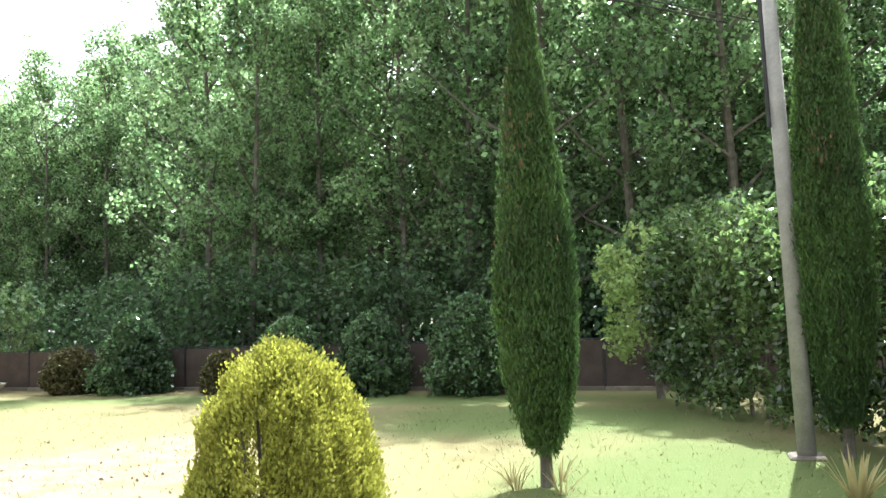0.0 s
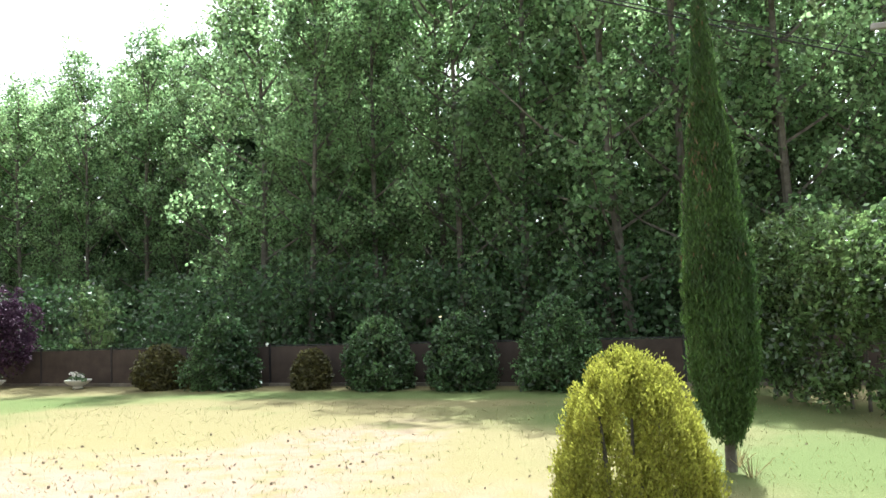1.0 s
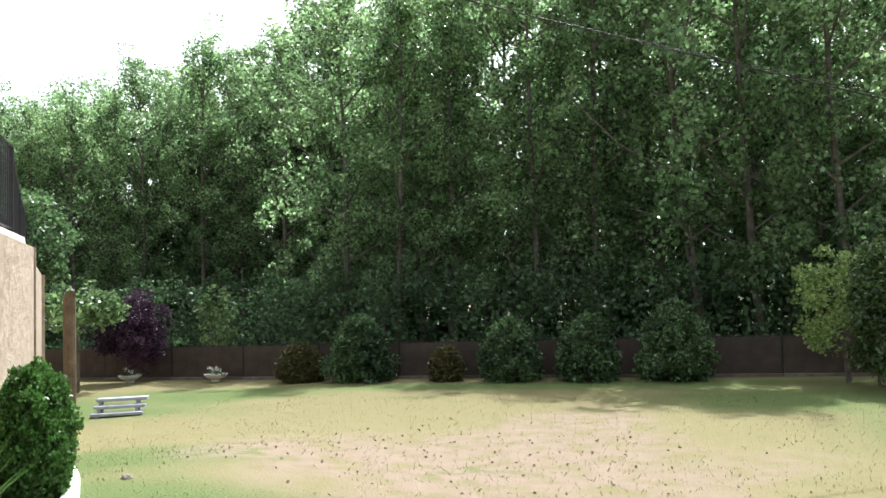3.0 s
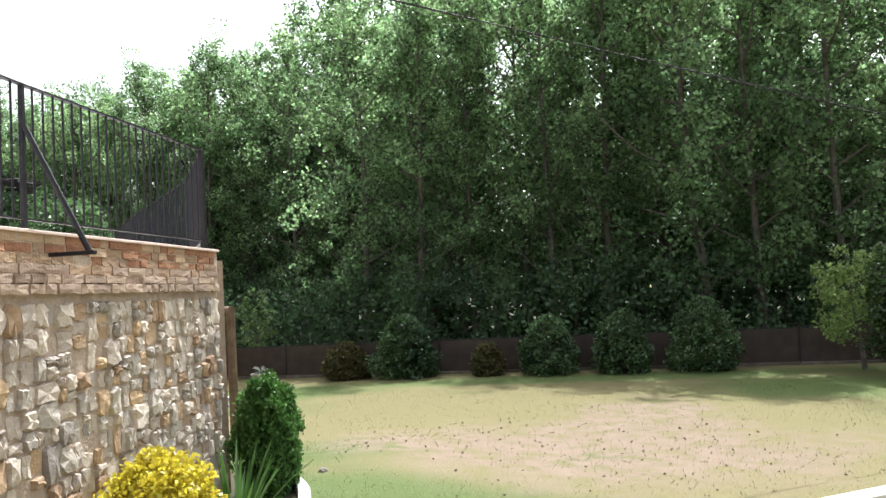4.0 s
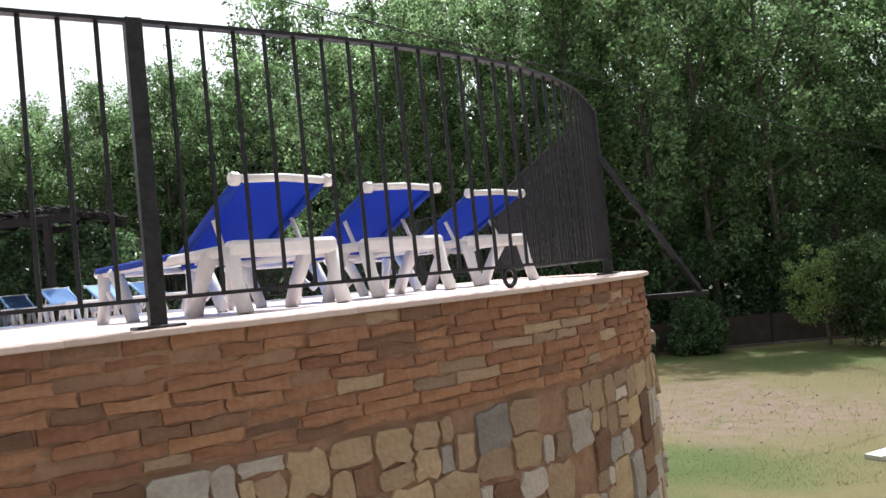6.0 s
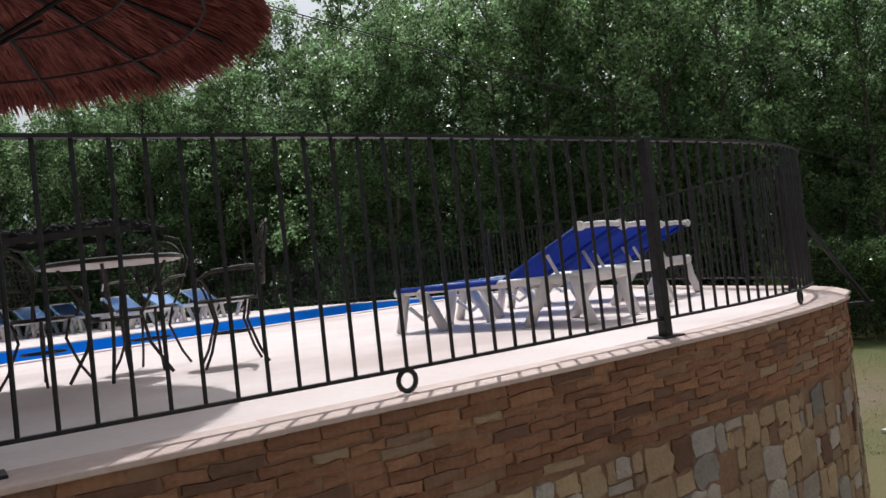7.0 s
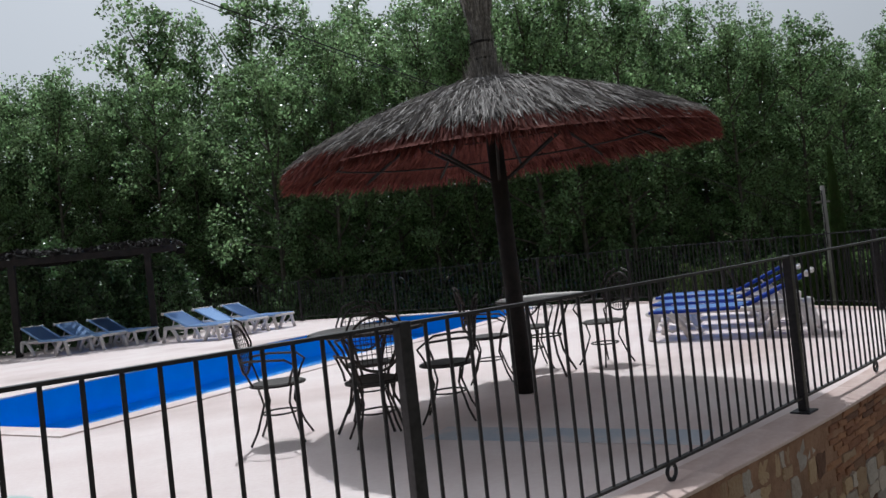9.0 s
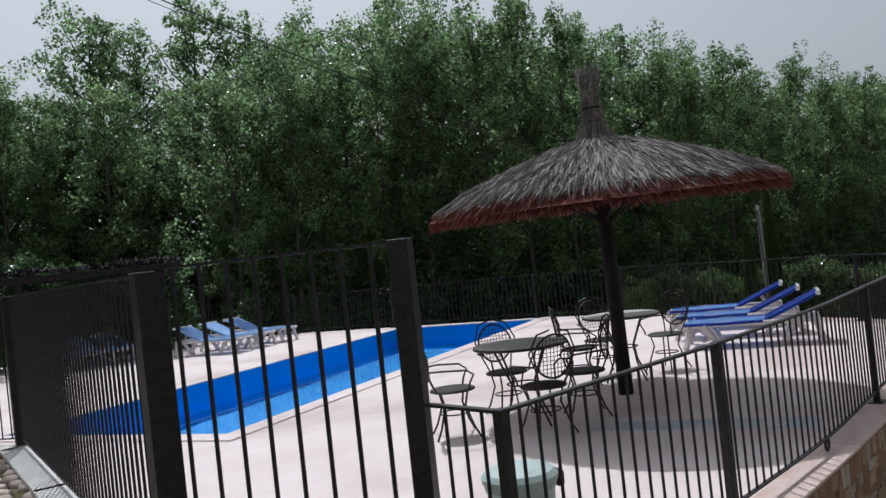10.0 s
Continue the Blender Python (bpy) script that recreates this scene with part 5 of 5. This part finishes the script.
def pergola():
    rng = np.random.default_rng(140)
    th = thing("pergola", pose(-17.45, 13.6, DECK, 0, 0, 176), "dark timber shelter with a brushwood roof past the pool", "pergola")
    L, W = 9.5, 2.2
    for x in (0.5, 3.6, 6.6, 9.2):
        for y in (0.1, -W + 0.1):
            part("post", boxed((x, y, 1.12), (0.15, 0.15, 2.24), None, 0.01), M_timber, th)
    for y in (0.1, -W + 0.1):
        part("beam", boxed((L / 2, y, 2.25), (L + 0.4, 0.12, 0.16), None, 0.008), M_timber, th)
    for k in range(12):
        part("rafter", boxed((0.1 + k * 0.84, -W / 2 + 0.1, 2.37), (0.08, W + 0.4, 0.09), None, 0.006), M_timber, th)
    n = 5200
    c = np.column_stack([rng.uniform(-0.25, L + 0.2, n), rng.uniform(-W - 0.15, 0.38, n), rng.uniform(2.41, 2.50, n)])
    c[:, 2] += 0.035 * np.sin(c[:, 0] * 2.3) + 0.02 * np.sin(c[:, 0] * 6.1)
    part("roof", leaf_mesh("roof", c, 0.36, 0.05, M_timber, rng, np.tile((0, 1.0, 0), (n, 1)), 0.8), M_timber, th, "dark brushwood roof")


pergola()
for k, (x, y) in enumerate(((-17.9, 15.75), (-19.6, 16.0), (-21.3, 16.25), (-23.1, 16.5), (-25.0, 16.8))):
    shrub("evergreen_bush", x, y - 0.3, DECK - 0.02, 1.15, 0.7, 2.25, M_shrub, 260, 40, 0.10, "dark evergreen bush behind the timber shelter", seed=150 + k, rad=0.24, group="bushes behind the shelter", taper=-0.5, base_w=0.9)


# ---- masonry: coping, bricks and stones ----
def chamfered(poly, depth, inset, rng, rough=0.0):
    """A flat-backed piece: polygon in x, y; front pushed out along z with chamfered, uneven edges."""
    bm = bmesh.new()
    c = np.mean(poly, axis=0)
    base = [bm.verts.new((x, y, 0)) for x, y in poly]
    mid = [bm.verts.new((x, y, depth * 0.62)) for x, y in poly]
    top = []
    for x, y in poly:
        d = np.array([x, y]) - c
        ln = np.linalg.norm(d)
        k = max(0.2, 1 - inset / max(ln, 1e-4))
        top.append(bm.verts.new((c[0] + d[0] * k, c[1] + d[1] * k, depth + rng.uniform(-rough, rough))))
    n = len(poly)
    hub = bm.verts.new((c[0], c[1], depth + rng.uniform(0, rough)))
    for i in range(n):
        j = (i + 1) % n
        bm.faces.new((base[i], base[j], mid[j], mid[i]))
        bm.faces.new((mid[i], mid[j], top[j], top[i]))
        bm.faces.new((top[i], top[j], hub))
    return bm


def wall_pose(u, z, out=0.0):
    """Local x along the wall, y up, z outward."""
    p, t, o = wall_frame(u)
    o = o * OUT
    x = Vector((0, 0, 1)).cross(o)
    m = Matrix((x, Vector((0, 0, 1)), o)).transposed().to_4x4()
    return Matrix.Translation(p + o * out + Vector((0, 0, z))) @ m


def lay_bricks(th, u0, u1, seed, mats, rows, lens, jag_by, corbel):
    """Worn bricks in uneven courses; mats gives the colours to pick from in each course."""
    rng = np.random.default_rng(seed)
    meshes = {}
    edges = np.linspace(0, 0.425, rows + 1) + np.r_[0, rng.uniform(-0.006, 0.006, rows - 1), 0]
    for row in range(rows):
        h = edges[row + 1] - edges[row] - 0.003
        for ln in lens:
            for mat in set(mats[row]):
                for v in range(2):
                    jag = lambda: rng.uniform(-jag_by, jag_by)
                    q = ln / 6
                    poly = [(-ln / 2 + jag(), -h / 2 + jag()), (-q + jag(), -h / 2 + jag()), (q, -h / 2 + jag()), (ln / 2 + jag(), -h / 2 + jag()), (ln / 2 + jag(), 0), (ln / 2 + jag(), h / 2 + jag()), (q, h / 2 + jag()), (-q, h / 2 + jag()), (-ln / 2 + jag(), h / 2 + jag()), (-ln / 2 + jag(), 0)]
                    meshes[row, ln, mat, v] = mesh_of(chamfered(poly, 0.05, 0.005, rng, 0.004), "brick", mat)
    for row in range(rows):
        z = BAND + 0.003 + (edges[row] + edges[row + 1]) / 2
        proud = (0.030, 0.020, 0.004)[row] if corbel and row < 3 else 0.0
        u = u0 + rng.uniform(0, 0.12)
        while u < u1 - 0.05:
            ln = lens[int(rng.integers(0, len(lens)))]
            if u + ln > u1 + 0.02:
                break
            mat = mats[row][int(rng.integers(0, len(mats[row])))]
            if rng.uniform() > 0.03:
                ob = part("brick", meshes[row, ln, mat, int(rng.integers(0, 2))], mat, th)
                ob.matrix_basis = wall_pose(u + ln / 2, z, -0.045 + proud + rng.uniform(-0.004, 0.009)) @ Matrix.Rotation(rng.normal(0, 0.010), 4, "Z")
            u += ln + rng.uniform(0.002, 0.008)


def split_rubble(rect, big, upright, rng):
    """Cut a field into uneven blocks."""
    x0, y0, x1, y1 = rect
    w, h = x1 - x0, y1 - y0
    if max(w, h * upright) < big * rng.uniform(0.7, 1.5) and max(w, h) < 3.2 * min(w, h):
        return [rect]
    f = rng.uniform(0.32, 0.68)
    if w > h * upright:
        return split_rubble((x0, y0, x0 + w * f, y1), big, upright, rng) + split_rubble((x0 + w * f, y0, x1, y1), big, upright, rng)
    return split_rubble((x0, y0, x1, y0 + h * f), big, upright, rng) + split_rubble((x0, y0 + h * f, x1, y1), big, upright, rng)


def lay_stones(th, u0, u1, z0, z1, big, upright, seed, joint, depth, picks, ragged, shape):
    """Rubble stones with broken outlines, each with its own size, tilt and uneven face, sunk in mortar."""
    rng = np.random.default_rng(seed)
    for x0, y0, x1, y1 in split_rubble((u0, z0, u1, z1), big, upright, rng):
        w, h = x1 - x0 - joint, y1 - y0 - joint
        if min(w, h) < 0.025 or rng.uniform() < 0.03:
            continue
        cx, cy = (x0 + x1) / 2, (y0 + y1) / 2
        cut = lambda: min(w, h) * rng.uniform(*shape)
        jag = lambda: min(w, h) * ragged * rng.uniform(-1.0, 0.8)
        twist = rng.uniform(-0.07, 0.07)
        ring = []
        for sx, sy in ((-1, -1), (1, -1), (1, 1), (-1, 1)):
            p, q = (sx * (w / 2 - cut()), sy * h / 2 + jag()), (sx * w / 2 + jag(), sy * (h / 2 - cut()))
            ring += [p, q] if sx * sy < 0 else [q, p]
            ring.append((jag(), sy * h / 2 + jag()) if sx * sy > 0 and sy < 0 else (sx * w / 2 + jag(), jag()) if sx * sy < 0 and sx > 0 else (jag(), sy * h / 2 + jag()) if sx * sy > 0 else (sx * w / 2 + jag(), jag()))
        loc = []
        for x, y in ring:
            x, y = x * math.cos(twist) - y * math.sin(twist), x * math.sin(twist) + y * math.cos(twist)
            loc.append((min(max(cx + x, u0 - 0.01), u1 + 0.01) - cx, min(cy + y, z1) - cy))
        pick = rng.uniform()
        mat = next(m for share, m in picks if pick < share)
        dp = depth * rng.uniform(0.3, 1.6)
        ob = part("stone", chamfered(np.array(loc), dp + 0.04, min(0.35 * depth, min(w, h) * 0.15), rng, dp * 0.3), mat, th)
        ob.matrix_basis = wall_pose(cx, cy, -0.06 if depth > 0.02 else -0.048) @ Euler((rng.normal(0, 1.2 * depth), rng.normal(0, 1.2 * depth), 0)).to_matrix().to_4x4()


def lay_coping(th, u0, u1, seed):
    rng = np.random.default_rng(seed)
    ln = 0.50
    bm = bmesh.new()
    box(bm, (0, 0, 0), (ln - 0.002, 0.024, 0.285), None, 0.004)
    me = mesh_of(bm, "coping_tile", M_coping)
    n = math.ceil((u1 - u0) / ln)
    for k in range(n):
        u = u0 + (k + 0.5) * (u1 - u0) / n
        ob = part("coping_tile", me, M_coping, th)
        ob.matrix_basis = wall_pose(u, DECK - 0.011 + rng.uniform(-0.001, 0.001), -0.118) @ Matrix.Rotation(rng.normal(0, 0.004), 4, "Y")


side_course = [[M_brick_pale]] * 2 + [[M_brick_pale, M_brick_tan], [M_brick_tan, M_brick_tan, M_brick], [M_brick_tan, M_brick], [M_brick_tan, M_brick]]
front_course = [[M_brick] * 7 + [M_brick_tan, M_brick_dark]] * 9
lay_coping(wall_side, 0.0, U_CORNER, 200)
lay_coping(wall_front, U_CORNER, U_END - 0.35, 300)
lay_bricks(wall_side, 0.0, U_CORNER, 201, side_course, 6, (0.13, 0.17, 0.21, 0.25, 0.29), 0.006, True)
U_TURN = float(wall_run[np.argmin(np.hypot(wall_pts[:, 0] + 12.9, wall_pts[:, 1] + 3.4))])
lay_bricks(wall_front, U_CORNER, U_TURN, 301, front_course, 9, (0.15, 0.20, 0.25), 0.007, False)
# Lighter mix for the sunlit side, darker for the front: light put into colour
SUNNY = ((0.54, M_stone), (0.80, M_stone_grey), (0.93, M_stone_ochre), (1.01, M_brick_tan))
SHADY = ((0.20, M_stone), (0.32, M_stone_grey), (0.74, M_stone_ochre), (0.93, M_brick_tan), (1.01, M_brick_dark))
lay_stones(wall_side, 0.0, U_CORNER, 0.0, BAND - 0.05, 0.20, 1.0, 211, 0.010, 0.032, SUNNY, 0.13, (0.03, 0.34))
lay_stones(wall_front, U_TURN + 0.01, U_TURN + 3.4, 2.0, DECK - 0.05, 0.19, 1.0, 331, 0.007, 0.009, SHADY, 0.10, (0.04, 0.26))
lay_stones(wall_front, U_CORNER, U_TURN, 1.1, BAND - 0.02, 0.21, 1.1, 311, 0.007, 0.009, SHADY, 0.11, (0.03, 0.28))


def stone_paving():
    """Rough flat stones beside the gate."""
    rng = np.random.default_rng(400)
    th = thing("stone_paving", pose(0, 0, 0), "rough pale stone paving outside the railing", "paving", kind="structure")
    for i in range(8):
        for j in range(12):
            x, y = -21.6 + i * 0.27 + rng.uniform(-0.05, 0.05) - j * 0.06, -1.6 + j * 0.32 + rng.uniform(-0.05, 0.05)
            if x > -19.62 - 0.19 * (y + 0.2) - 0.30:
                continue
            n = int(rng.integers(5, 8))
            poly = [(0.14 * rng.uniform(0.75, 1.05) * math.cos(k * math.tau / n), 0.16 * rng.uniform(0.75, 1.05) * math.sin(k * math.tau / n)) for k in range(n)]
            ob = part("stone", chamfered(np.array(poly), 0.05, 0.02, rng, 0.008), M_stone, th, smooth=True)
            ob.location = (x, y, ground_height(x, y) - 0.01)


stone_paving()
